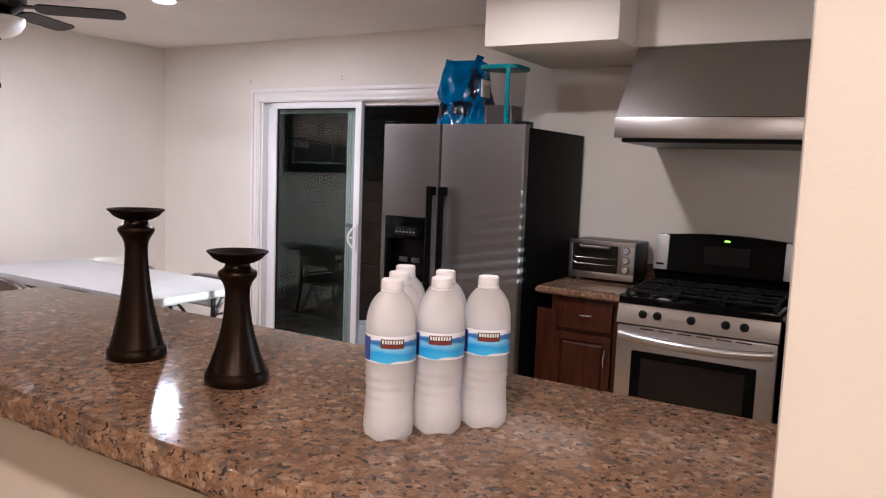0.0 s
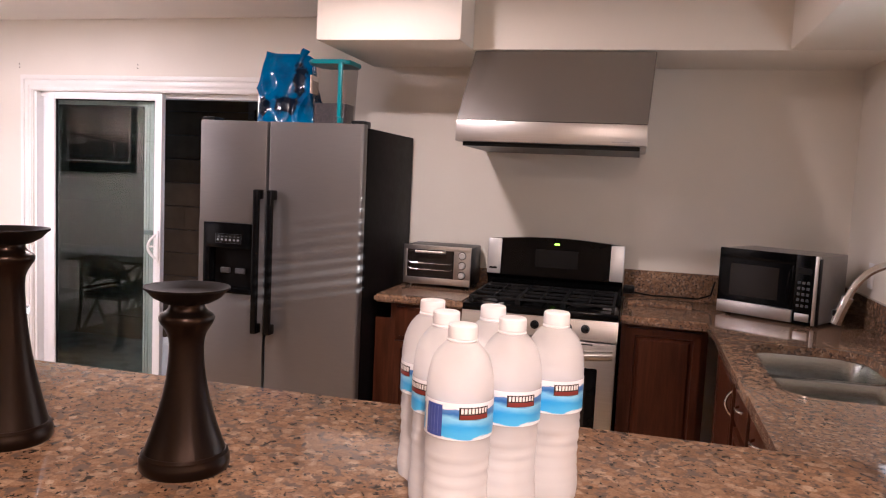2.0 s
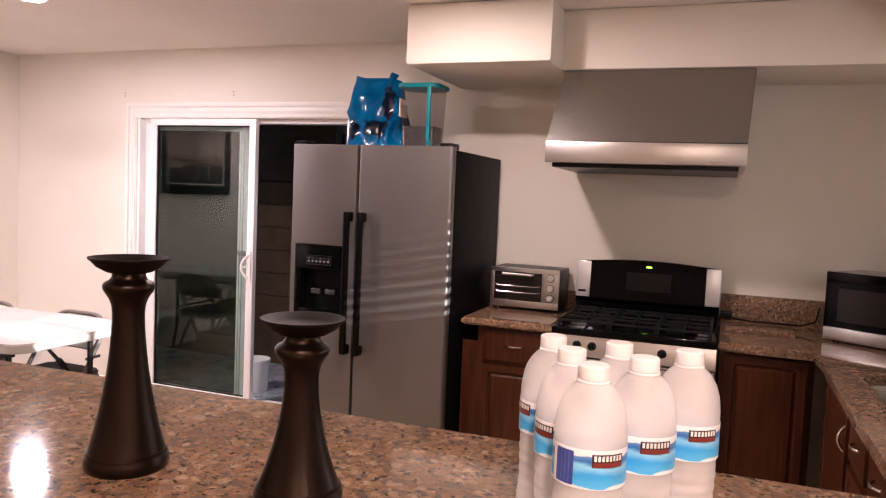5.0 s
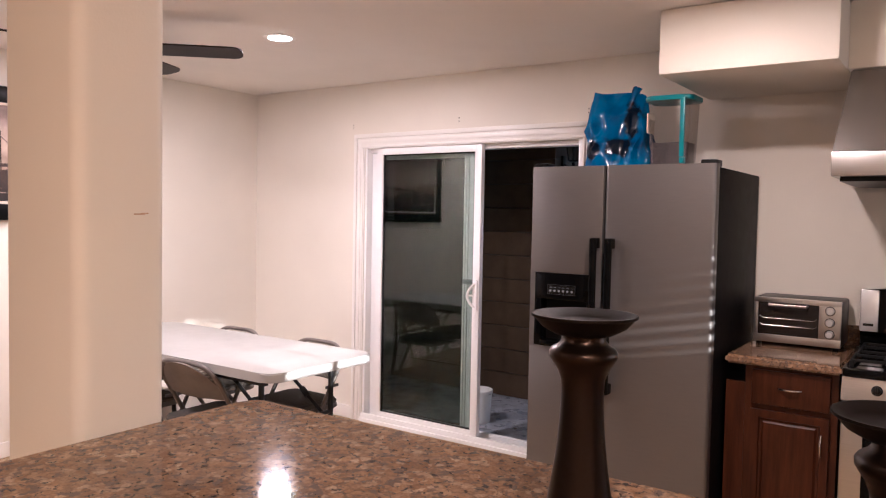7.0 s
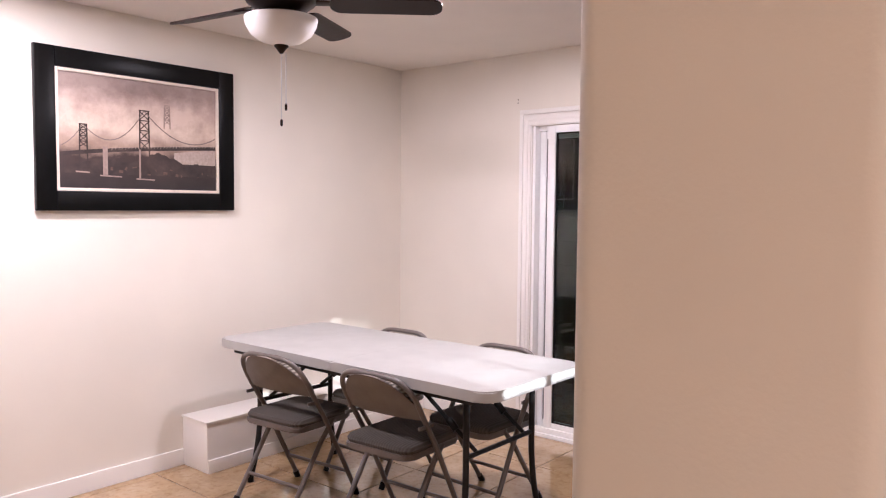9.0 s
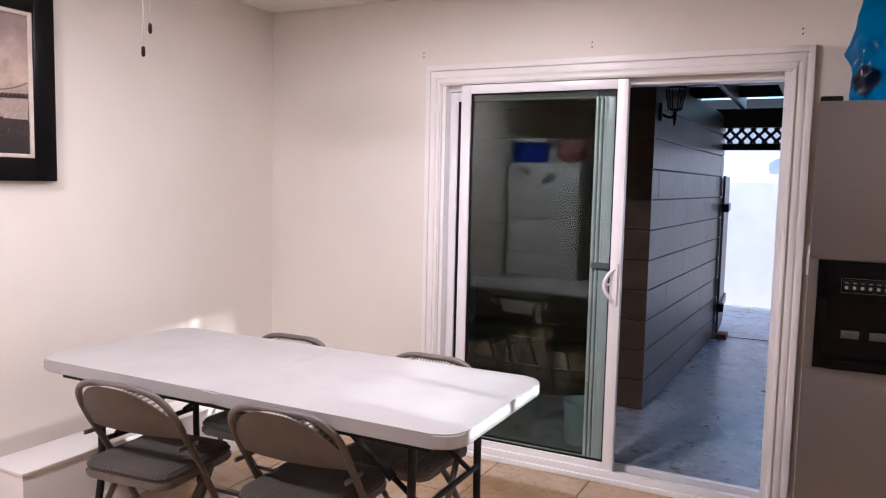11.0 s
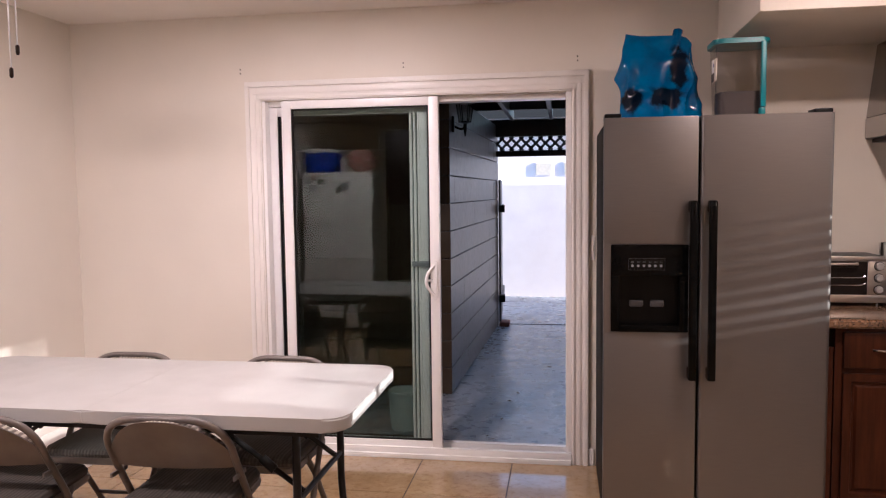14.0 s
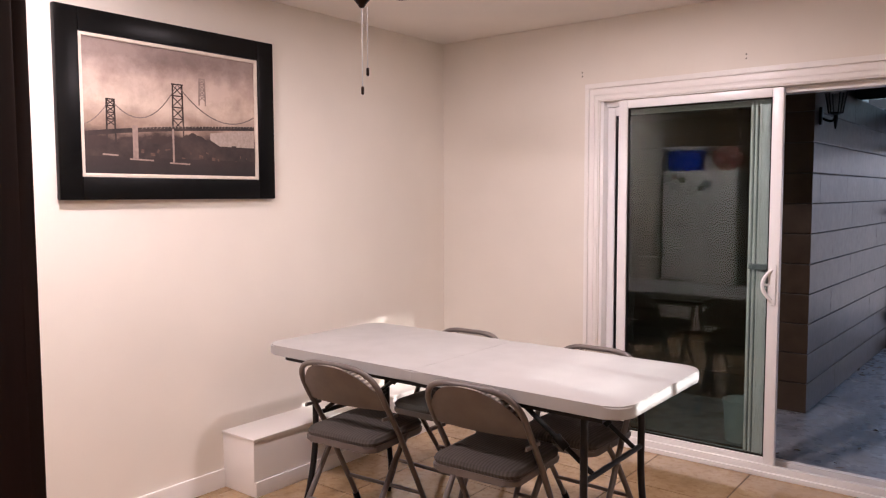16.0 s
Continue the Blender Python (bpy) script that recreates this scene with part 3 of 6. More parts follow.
def door_panel(name, x0, x1, y0, y1, z0, z1, stile, rail_top, rail_low, lock_stile=0.0):
    bm = bmesh.new()
    block(bm, x0, x0 + stile, y0, y1, z0, z1, bevel=0.004)
    block(bm, x1 - stile, x1, y0, y1, z0, z1, bevel=0.004)
    for k in range(3 if lock_stile else 0):
        s0 = x1 - lock_stile + k * 0.022
        block(bm, s0, s0 + 0.014, y0 - 0.002, y1, z0, z1, bevel=0.003)
    block(bm, x0 + stile, x1 - stile, y0 + 0.001, y1 - 0.001, z1 - rail_top, z1, bevel=0.003)
    block(bm, x0 + stile, x1 - stile, y0 + 0.001, y1 - 0.001, z0, z0 + rail_low, bevel=0.003)
    p = part(name, bm, VINYL, door)
    pane = part("pane", boxed(x0 + stile, x1 - stile, (y0 + y1) / 2 - 0.003, (y0 + y1) / 2 + 0.003, z0 + rail_low, z1 - rail_top), PANE, p, "clear glass pane", False)
    pane.visible_shadow = False
    bm = bmesh.new()
    for a, b, c, d in ((x0 + stile, x0 + stile + 0.008, z0 + rail_low, z1 - rail_top), (x1 - stile - 0.008, x1 - stile, z0 + rail_low, z1 - rail_top)):
        block(bm, a, b, (y0 + y1) / 2 - 0.008, (y0 + y1) / 2 + 0.008, c, d)
    for c, d in ((z0 + rail_low, z0 + rail_low + 0.008), (z1 - rail_top - 0.008, z1 - rail_top)):
        block(bm, x0 + stile + 0.008, x1 - stile - 0.008, (y0 + y1) / 2 - 0.008, (y0 + y1) / 2 + 0.008, c, d)
    part("gasket", bm, BLACK, p, "black rubber gasket")
    return p


sliding = door_panel("sliding_panel", -3.893, -3.003, NORTH - 0.006, NORTH + 0.034, 0.034, 2.008, 0.054, 0.046, 0.062)
door_panel("fixed_panel", -3.989, -3.078, NORTH + 0.06, NORTH + 0.098, 0.03, 1.98, 0.045, 0.05, 0.06, 0.1)
hx, hy = -3.03, NORTH - 0.008
part("handle_plate", boxed(hx - 0.012, hx + 0.016, hy - 0.008, hy, 0.90, 1.11, bevel=0.006), VINYL, sliding)
part("handle", tube(arc((hx - 0.004, hy - 0.006, 0.925), (hx - 0.085, hy - 0.055, 1.005), (hx - 0.004, hy - 0.006, 1.085), 12), 0.009), VINYL, sliding, "white curved pull handle")
part("latch", boxed(hx - 0.055, hx - 0.012, hy - 0.014, hy - 0.006, 1.0, 1.012, bevel=0.003), VINYL, sliding)
part("lock_bar", boxed(-3.17, -3.07, NORTH + 0.045, NORTH + 0.059, 1.075, 1.105, bevel=0.004), GREY, sliding, "grey slide lock")

# window over the sink, with slatted blind
win = tagged(new("window_1"), "white framed window over the sink with a tilted slat blind", "window", "", "structure")
bm = bmesh.new()
for y0, y1, z0, z1 in ((WIN_Y0, WIN_Y0 + 0.05, WIN_Z0, WIN_Z1), (WIN_Y1 - 0.05, WIN_Y1, WIN_Z0, WIN_Z1), (WIN_Y0 + 0.05, WIN_Y1 - 0.05, WIN_Z0, WIN_Z0 + 0.05), (WIN_Y0 + 0.05, WIN_Y1 - 0.05, WIN_Z1 - 0.05, WIN_Z1), (2.62, 2.66, WIN_Z0 + 0.05, WIN_Z1 - 0.05)):
    block(bm, EAST + 0.06, EAST + 0.11, y0, y1, z0, z1, bevel=0.003)
part("window_frame", bm, VINYL, win)
pane = part("pane", boxed(EAST + 0.083, EAST + 0.088, WIN_Y0 + 0.05, WIN_Y1 - 0.05, WIN_Z0 + 0.05, WIN_Z1 - 0.05), PANE, win, "", False)
pane.visible_shadow = False
# tilts chosen for the sun stripes they cast on refrigerator and table
TILTS = (30, 28, 28, 29, 66, 66, 62, 84, 84, 33)
for y0, y1, wider in ((WIN_Y0 + 0.012, 2.885, (3, 4)), (2.90, WIN_Y1 - 0.012, ())):
    slat_mesh = mesh_of("slat", block(bmesh.new(), -0.026, 0.026, y0, y1, -0.0012, 0.0012), VINYL)
    for k in range(10):
        s = new("slat", slat_mesh)
        s.parent = win
        s.matrix_basis = pose(EAST + 0.03, 0, WIN_Z0 + 0.014 + 0.058 * k, 0, 2 if k in wider else TILTS[k], 0)
# unseen strips added over the blind; their gaps shape the sun patch on the wall
for y0, y1 in ((WIN_Y0 + 0.01, 2.545), (2.565, 2.95), (3.025, WIN_Y1 - 0.01)):
    part("sun_baffle", boxed(EAST + 0.004, EAST + 0.058, y0, y1, WIN_Z1 - 0.098, WIN_Z1), VINYL, win)

# recessed ceiling lights
for x, y, _ in DOWNLIGHTS:
    d = thing("ceiling_light", "round white recessed ceiling light, switched on", "ceiling light", "recessed ceiling lights", (x, y, CEIL))
    bm = bmesh.new()
    lathe([(0.062, -0.001), (0.064, -0.006), (0.088, -0.004), (0.09, -0.0005)], 32, bm)
    part("trim_ring", bm, TRIM, d)
    part("diffuser", lathe([(0.06, -0.0075), (0.061, -0.0065), (0.061, -0.0061)], 32), GLOW, d)

# ---- bar ----
bar = thing("bar_top", "brown speckled granite bar top with a rough chiselled edge", "bar", at=(0, 0, 0))
bm = slab([(-1.345, 0.922), (0.321, 0.890), (0.321, 1.263), (0.374, 1.263), (0.374, 1.425), (0.366, 1.448), (0.345, 1.458), (-1.38, 1.448), (-1.402, 1.433), (-1.41, 1.40), (-1.40, 0.962), (-1.385, 0.932)], 1.163, 1.209)
bmesh.ops.bevel(bm, geom=[e for e in bm.edges if abs(e.verts[0].co.z - e.verts[1].co.z) < 0.001], offset=0.012, segments=3, affect="EDGES")
part("slab", bm, GRANITE, bar)
edge_bm = bmesh.new()
rng = random.Random(4)
for k in range(150):
    x = -1.34 + 1.64 * k / 150
    y = 0.922 - 0.032 * (x + 1.345) / 1.666
    made = bmesh.ops.create_icosphere(edge_bm, subdivisions=2, radius=0.0095)["verts"]
    sx, sz, off = rng.uniform(0.9, 1.9), rng.uniform(0.7, 1.0), rng.uniform(-0.006, 0.008)
    for v in made:
        v.co = Vector((x + v.co.x * sx, y + v.co.y * 0.4 + 0.003, 1.181 + off + v.co.z * sz))
tagged(part("chiselled_edge", edge_bm, GRANITE, bar), kind="stuff")

# ---- kitchen counters ----
KC = 0.93
FRONT = 4.09


def drop_edge(bm):
    bmesh.ops.bevel(bm, geom=[e for e in bm.edges if abs(e.verts[0].co.z - e.verts[1].co.z) < 0.001], offset=0.01, segments=3, affect="EDGES")
    return bm


c = thing("counter_top", "short brown granite counter beside the refrigerator", "counter")
part("slab", drop_edge(slab([(-1.255, FRONT), (-0.782, FRONT), (-0.782, NORTH - 0.001), (-1.255, NORTH - 0.001)], KC - 0.04, KC)), GRANITE, c)
part("backsplash", boxed(-1.25, -0.782, NORTH - 0.022, NORTH - 0.002, KC, KC + 0.10, bevel=0.003), GRANITE, c)

c = thing("counter_top", "brown granite corner counter round the sink", "counter")
SX0, SX1, SY0, SY1 = 0.505, 0.94, 2.87, 3.70
CX = 0.395
bm = slab([(-0.01, FRONT), (CX, FRONT), (CX, SY1 + 0.03), (EAST - 0.001, SY1 + 0.03), (EAST - 0.001, NORTH - 0.001), (-0.01, NORTH - 0.001)], KC - 0.04, KC)
drop_edge(bm)
part("slab", bm, GRANITE, c)
bm = bmesh.new()
hole = rounded(SX0, SX1, SY0, SY1, 0.12, 8)
n = len(hole)
top = [bm.verts.new((x, y, KC)) for x, y in hole]
low = [bm.verts.new((x, y, KC - 0.035)) for x, y in hole]
for i in range(n):
    j = (i + 1) % n
    bm.faces.new((top[i], top[j], low[j], low[i]))
q = n // 4
for i0, corner, nxt in ((0, (EAST - 0.001, SY1 + 0.03), (CX, SY1 + 0.03)), (q, (CX, SY1 + 0.03), (CX, SY0 - 0.03)), (2 * q, (CX, SY0 - 0.03), (EAST - 0.001, SY0 - 0.03)), (3 * q, (EAST - 0.001, SY0 - 0.03), (EAST - 0.001, SY1 + 0.03))):
    cv = bm.verts.new((*corner, KC))
    for i in range(i0, i0 + q - 1):
        bm.faces.new((cv, top[i], top[i + 1]))
    nv = bm.verts.new((*nxt, KC))
    bm.faces.new((cv, top[i0 + q - 1], top[(i0 + q) % n], nv))
bmesh.ops.remove_doubles(bm, verts=bm.verts, dist=0.0002)
part("sink_surround", bm, GRANITE, c)
bm = slab([(CX, 1.27), (EAST - 0.001, 1.27), (EAST - 0.001, SY0 - 0.03), (CX, SY0 - 0.03)], KC - 0.04, KC)
part("near_slab", bm, GRANITE, c)
part("front_edge", boxed(CX - 0.004, CX + 0.03, SY0 - 0.05, SY1 + 0.05, KC - 0.04, KC - 0.001, bevel=0.006), GRANITE, c)
part("under_bar_slab", drop_edge(slab([(-1.38, 1.27), (CX, 1.27), (CX, 1.40), (-1.38, 1.40)], KC - 0.04, KC)), GRANITE, c)
part("backsplash", boxed(-0.01, EAST - 0.02, NORTH - 0.022, NORTH - 0.002, KC, KC + 0.155, bevel=0.003), GRANITE, c)
part("side_splash", boxed(EAST - 0.021, EAST - 0.001, 1.27, NORTH - 0.023, KC, KC + 0.15, bevel=0.003), GRANITE, c)

sink = thing("sink", "double-bowl stainless steel undermount sink", "sink")


def bowl(x0, x1, y0, y1, deep):
    bm = bmesh.new()
    rings = []
    for inset, z, r in ((-0.02, KC - 0.037, 0.07), (0.0, KC - 0.038, 0.07), (0.006, KC - 0.06, 0.07), (0.012, KC - deep + 0.03, 0.07), (0.045, KC - deep, 0.05)):
        rings.append([bm.verts.new((x, y, z)) for x, y in rounded(x0 + inset, x1 - inset, y0 + inset, y1 - inset, r, 6)])
    for a, b in zip(rings, rings[1:]):
        for i in range(len(a)):
            j = (i + 1) % len(a)
            bm.faces.new((a[i], a[j], b[j], b[i]))
    bm.faces.new(rings[-1])
    return bm


part("bowl", bowl(SX0 - 0.004, SX1 + 0.004, 3.315, SY1 + 0.004, 0.17), SINK_STEEL, sink)
part("bowl", bowl(SX0 - 0.004, SX1 + 0.004, SY0 - 0.004, 3.265, 0.17), SINK_STEEL, sink)
part("divider", boxed(SX0 + 0.02, SX1 - 0.02, 3.26, 3.32, KC - 0.075, KC - 0.055, bevel=0.009), SINK_STEEL, sink)
for y in (3.50, 3.06):
    part("drain", lathe([(0.04, KC - 0.169), (0.04, KC - 0.166), (0.025, KC - 0.167)], 24, None, (0.7, y, 0)), CHROME, sink)

f = thing("faucet", "brushed chrome gooseneck kitchen faucet with pull-down head", "faucet", at=(1.05, 3.30, KC))
part("base", lathe([(0.032, 0), (0.032, 0.01), (0.022, 0.03), (0.018, 0.06)], 24), CHROME, f)
neck = [Vector((0, 0, 0.05)), Vector((0, 0, 0.2))] + arc((0, 0, 0.24), (-0.02, 0, 0.40), (-0.16, 0, 0.385), 8) + arc((-0.18, 0, 0.38), (-0.26, 0, 0.35), (-0.29, 0, 0.25), 6)
part("neck", tube(neck, 0.013, steps=14), CHROME, f)
part("spray_head", tube([(-0.288, 0, 0.258), (-0.292, 0, 0.245), (-0.305, 0, 0.21), (-0.318, 0, 0.165)], 0.0175, steps=16), CHROME, f)
part("collar", tube([(-0.286, 0, 0.262), (-0.29, 0, 0.25)], 0.0195, steps=16), CHROME, f)
part("button", boxed(-0.332, -0.318, -0.008, 0.008, 0.195, 0.215, bevel=0.003), BLACK, f)
part("lever", tube([(0, -0.02, 0.07), (0, -0.06, 0.10), (0, -0.11, 0.12)], 0.007), CHROME, f)

# ---- base cabinets ----


def panel_front(x0, x1, z0, z1, mat=CABINET, raised=True):
    """A raised-panel front in the x, z plane; its face looks along -y and its back lies at y = 0."""
    bm = bmesh.new()
    w, d = 0.045, 0.02
    if not raised:
        return block(bm, x0, x1, -d, 0, z0, z1, bevel=0.005)
    block(bm, x0, x1, -d, 0, z0, z1)
    bm.faces.ensure_lookup_table()
    bmesh.ops.recalc_face_normals(bm, faces=bm.faces)
    face = min(bm.faces, key=lambda q: q.calc_center_median().y)
    for thick, deep in ((0.003, 0.0), (w, 0.0), (0.007, -0.011), (0.012, 0.0), (0.014, 0.009)):
        bmesh.ops.inset_region(bm, faces=[face], thickness=thick, depth=deep)
    return bm


def pull(x, z, upright=True, length=0.09):
    h = length / 2
    if upright:
        pts = arc((x, -0.018, z - h), (x, -0.062, z), (x, -0.018, z + h), 10)
    else:
        pts = arc((x - h, -0.018, z), (x, -0.062, z), (x + h, -0.018, z), 10)
    return tube(pts, 0.005)


def cabinet(label, at, turn, width, doors, drawers=True, depth=0.6, hinge=1, sink_room=0.0, pulls=True):
    cab = thing("base_cabinet", label, "cabinet", at=at, turn=turn)
    part("body", boxed(0, width, 0.021 if sink_room else 0.0, depth, 0.10, KC - 0.041 - sink_room), CABINET, cab)
    if sink_room:
        part("face_frame", boxed(0, width, 0.0, 0.02, 0.10, KC - 0.041), CABINET, cab)
    part("toe_kick", boxed(0, width, 0.06, depth, 0, 0.10), DARKWOOD, cab)
    w = width / doors
    for k in range(doors):
        x0, x1 = k * w + 0.03, (k + 1) * w - 0.03
        top = KC - 0.06
        if drawers:
            d = part("drawer_front", panel_front(x0, x1, KC - 0.215, top, raised=False), CABINET, cab)
            part("handle", pull((x0 + x1) / 2, KC - 0.135, False), CHROME, d, "satin nickel pull")
            top = KC - 0.24
        d = part("door", panel_front(x0, x1, 0.13, top), CABINET, cab)
        hx = x1 - 0.03 if (k % 2 == 0) == (hinge > 0) else x0 + 0.03
        if pulls:
            part("handle", pull(hx, top - 0.12), CHROME, d, "satin nickel pull")
    return cab


cabinet("reddish brown wooden base cabinet with one drawer and one door", (-1.175, FRONT + 0.05, 0), 0, 0.38, 1)
filler = thing("cabinet_filler", "plain brown wooden filler panel beside the refrigerator", "panel")
part("board", boxed(-1.262, -1.178, FRONT + 0.06, FRONT + 0.08, 0.0, 0.80), CABINET, filler)
cabinet("dark brown wooden corner base cabinet with raised panel door", (0.0, FRONT + 0.05, 0), 0, 0.40, 1, False, pulls=False)
cabinet("brown wooden sink base cabinet with two raised panel doors", (CX + 0.05, 3.95, 0), -90, 0.62, 1, False, 0.6, 1, 0.2)
cabinet("brown wooden sink base cabinet with two raised panel doors", (CX + 0.05, 3.32, 0), -90, 0.72, 2, True, 0.6, 1, 0.2)
cabinet("brown wooden base cabinet with drawers beside the bar", (CX + 0.05, 2.59, 0), -90, 0.9, 2, True, 0.6, 1)

# ---- refrigerator ----
fr = thing("refrigerator", "stainless steel side-by-side refrigerator with black sides and handles", "refrigerator")
FX0, FX1, FY, FZ = -2.166, -1.273, 3.905, 1.785
FM = -1.786
part("body", boxed(FX0 + 0.006, FX1 - 0.006, FY + 0.075, NORTH - 0.02, 0.02, FZ - 0.012, bevel=0.006), FRIDGE_SIDE, fr, "black textured cabinet")
part("grille", boxed(FX0 + 0.02, FX1 - 0.02, FY + 0.04, FY + 0.075, 0.02, 0.10), BLACK, fr)


def fridge_door(x0, x1):
    bm = slab(rounded(x0, x1, FY, FY + 0.065, 0.018, 5), 0.11, FZ)
    return part("door", bm, FRIDGE_STEEL, fr)


DX0, DX1, DZ0, DZ1 = -2.137, -1.825, 0.898, 1.262
bm = bmesh.new()
block(bm, FX0, FM - 0.004, FY, FY + 0.065, DZ1, FZ, bevel=0.006)
block(bm, FX0, FM - 0.004, FY, FY + 0.065, 0.11, DZ0, bevel=0.006)
block(bm, FX0, DX0, FY, FY + 0.065, DZ0 - 0.008, DZ1 + 0.008)
block(bm, DX1, FM - 0.004, FY, FY + 0.065, DZ0 - 0.008, DZ1 + 0.008)
freezer = part("door", bm, FRIDGE_STEEL, fr, "freezer door with dispenser")
cooler_door = fridge_door(FM + 0.004, FX1)
part("dispenser_panel", boxed(DX0, DX1, FY - 0.006, FY + 0.02, DZ1 - 0.13, DZ1, bevel=0.004), BLACK_GLOSS, freezer, "glossy black dispenser panel")
for x0, x1 in ((DX0, DX0 + 0.035), (DX1 - 0.035, DX1)):
    part("dispenser_side", boxed(x0, x1, FY - 0.006, FY + 0.064, DZ0, DZ1 - 0.13, bevel=0.003), BLACK_GLOSS, freezer)
part("drip_tray", boxed(DX0 + 0.035, DX1 - 0.035, FY - 0.012, FY + 0.06, DZ0, DZ0 + 0.028, bevel=0.004), BLACK_GLOSS, freezer)
part("recess_back", boxed(DX0 + 0.035, DX1 - 0.035, FY + 0.058, FY + 0.064, DZ0 + 0.028, DZ1 - 0.13), BLACK, freezer)
for x in (-2.03, -1.945):
    part("paddle", boxed(x - 0.028, x + 0.028, FY + 0.03, FY + 0.045, DZ0 + 0.10, DZ0 + 0.128, bevel=0.006), PADDLE, freezer, "grey dispenser paddle")
bm = bmesh.new()
block(bm, -2.06, -1.925, FY - 0.0085, FY - 0.006, DZ1 - 0.10, DZ1 - 0.062, bevel=0.001)
part("key_panel", bm, BLACK, freezer)
bm = bmesh.new()
for x0, x1, z0, z1 in ((-2.066, -1.919, DZ1 - 0.0575, DZ1 - 0.0562), (-2.066, -1.919, DZ1 - 0.1048, DZ1 - 0.1035), (-2.066, -2.0647, DZ1 - 0.1035, DZ1 - 0.0575), (-1.9203, -1.919, DZ1 - 0.1035, DZ1 - 0.0575)):
    block(bm, x0, x1, FY - 0.0072, FY - 0.006, z0, z1)
part("key_border", bm, PADDLE, freezer, "thin grey border round the keys")
for k in range(6):
    part("key", lathe([(0.0055, 0), (0.0055, 0.0025)], 12), GREY, freezer).matrix_basis = pose(-2.05 + 0.023 * k, FY - 0.0085, DZ1 - 0.087, 90, 0, 0)
    part("key_mark", boxed(-2.055 + 0.023 * k, -2.043 + 0.023 * k, FY - 0.0095, FY - 0.0085, DZ1 - 0.072, DZ1 - 0.0705), GREY, freezer)
for owner, x in ((freezer, -1.814), (cooler_door, -1.739)):
    bm = bmesh.new()
    block(bm, x - 0.016, x + 0.016, FY - 0.062, FY - 0.036, 0.708, 1.443, bevel=0.009)
    block(bm, x - 0.016, x + 0.016, FY - 0.05, FY, 1.393, 1.443, bevel=0.008)
    block(bm, x - 0.016, x + 0.016, FY - 0.05, FY, 0.708, 0.758, bevel=0.008)
    part("handle", bm, BLACK_GLOSS, owner, "black plastic bar handle")
for x0, x1 in ((FX0 + 0.002, FX0 + 0.07), (FX1 - 0.075, FX1 - 0.005)):
    part("hinge_cover", boxed(x0, x1, FY + 0.015, FY + 0.11, FZ - 0.012, FZ + 0.018, bevel=0.006), BLACK, fr)

# ---- things on the refrigerator ----
bag = thing("pet_food_bag", "crumpled blue plastic pet food bag, rolled shut", "bag", at=(-1.89, 4.37, FZ - 0.012))
bm = bmesh.new()
rows, cols = 60, 96
rings = []
for i in range(rows + 1):
    t = i / rows
    z = 0.42 * t
    wide = 0.196 - 0.055 * t ** 2.0 - 0.012 * math.sin(6.0 * t)
    deep = 0.115 * (1 - 0.86 * t ** 1.3) + 0.012
    drift = -0.196 + wide + 0.03 * t ** 2 + 0.012 * math.sin(8 * t)
    ring = []
    for k in range(cols):
        a = 2 * math.pi * k / cols
        ca, sa = math.cos(a), math.sin(a)
        lift = (0.03 * ca + 0.008 * math.cos(3 * a)) * max(0.0, t - 0.72) / 0.28
        p = Vector((drift + wide * math.copysign(abs(ca) ** 0.7, ca), deep * math.copysign(abs(sa) ** 0.8, sa), z - 0.5 * lift))
        q = Vector((p.x + 0.35 * p.z, p.y, 0.55 * p.z - 0.25 * p.x))
        ridge = 1 - abs(noise.noise(q * 9 + Vector((2, 5, 1)))) * 2.2
        fold = 1 - abs(noise.noise(Vector((p.x * 13 - 5 * p.z, p.y * 8, p.z * 5)) + Vector((7, 3, 4)))) * 2.4
        crumple = 0.024 * ridge + 0.018 * fold - 0.026
        grow = min(1.0, 5 * t) * (0.35 + 0.65 * min(1.0, 1.6 * (1.05 - t)))
        p += Vector((ca, sa, 0.25 * sa)) * crumple * grow
        ring.append(bm.verts.new(p))
    rings.append(ring)
for a, b in zip(rings, rings[1:]):
    for k in range(cols):
        j = (k + 1) % cols
        bm.faces.new((a[k], a[j], b[j], b[k]))
bm.faces.new(list(reversed(rings[0])))
bm.faces.new(rings[-1])
part("bag_body", bm, BAG, bag)
bm = bmesh.new()
tube([(0.045, -0.03, 0.30), (0.06, -0.035, 0.35), (0.07, -0.02, 0.40), (0.078, -0.01, 0.425), (0.082, -0.005, 0.445)], 0.021, bm)
for v in bm.verts:
    v.co += Vector((1, 1, 0)) * noise.noise(v.co * 30) * 0.012
part("rolled_corner", bm, BAG, bag)
box = thing("storage_container", "clear plastic food container with teal lid and handle", "container", at=(-1.575, 4.24, FZ - 0.012))
W2, D2, H2 = 0.104, 0.095, 0.358
bm = bmesh.new()
low = rounded(-W2 + 0.012, W2 - 0.012, -D2 + 0.01, D2 - 0.01, 0.03, 5)
hi = rounded(-W2, W2, -D2, D2, 0.03, 5)
a = [bm.verts.new((x, y, 0.002)) for x, y in low]
b = [bm.verts.new((x, y, H2 - 0.02)) for x, y in hi]
for i in range(len(a)):
    j = (i + 1) % len(a)
    bm.faces.new((a[i], a[j], b[j], b[i]))
bm.faces.new(list(reversed(a)))
tub = part("tub", bm, CLEAR, box, "clear tub half full of grey kibble")
part("kibble", slab(rounded(-W2 + 0.016, W2 - 0.016, -D2 + 0.016, D2 - 0.016, 0.025, 4), 0.006, 0.135), KIBBLE, tub)
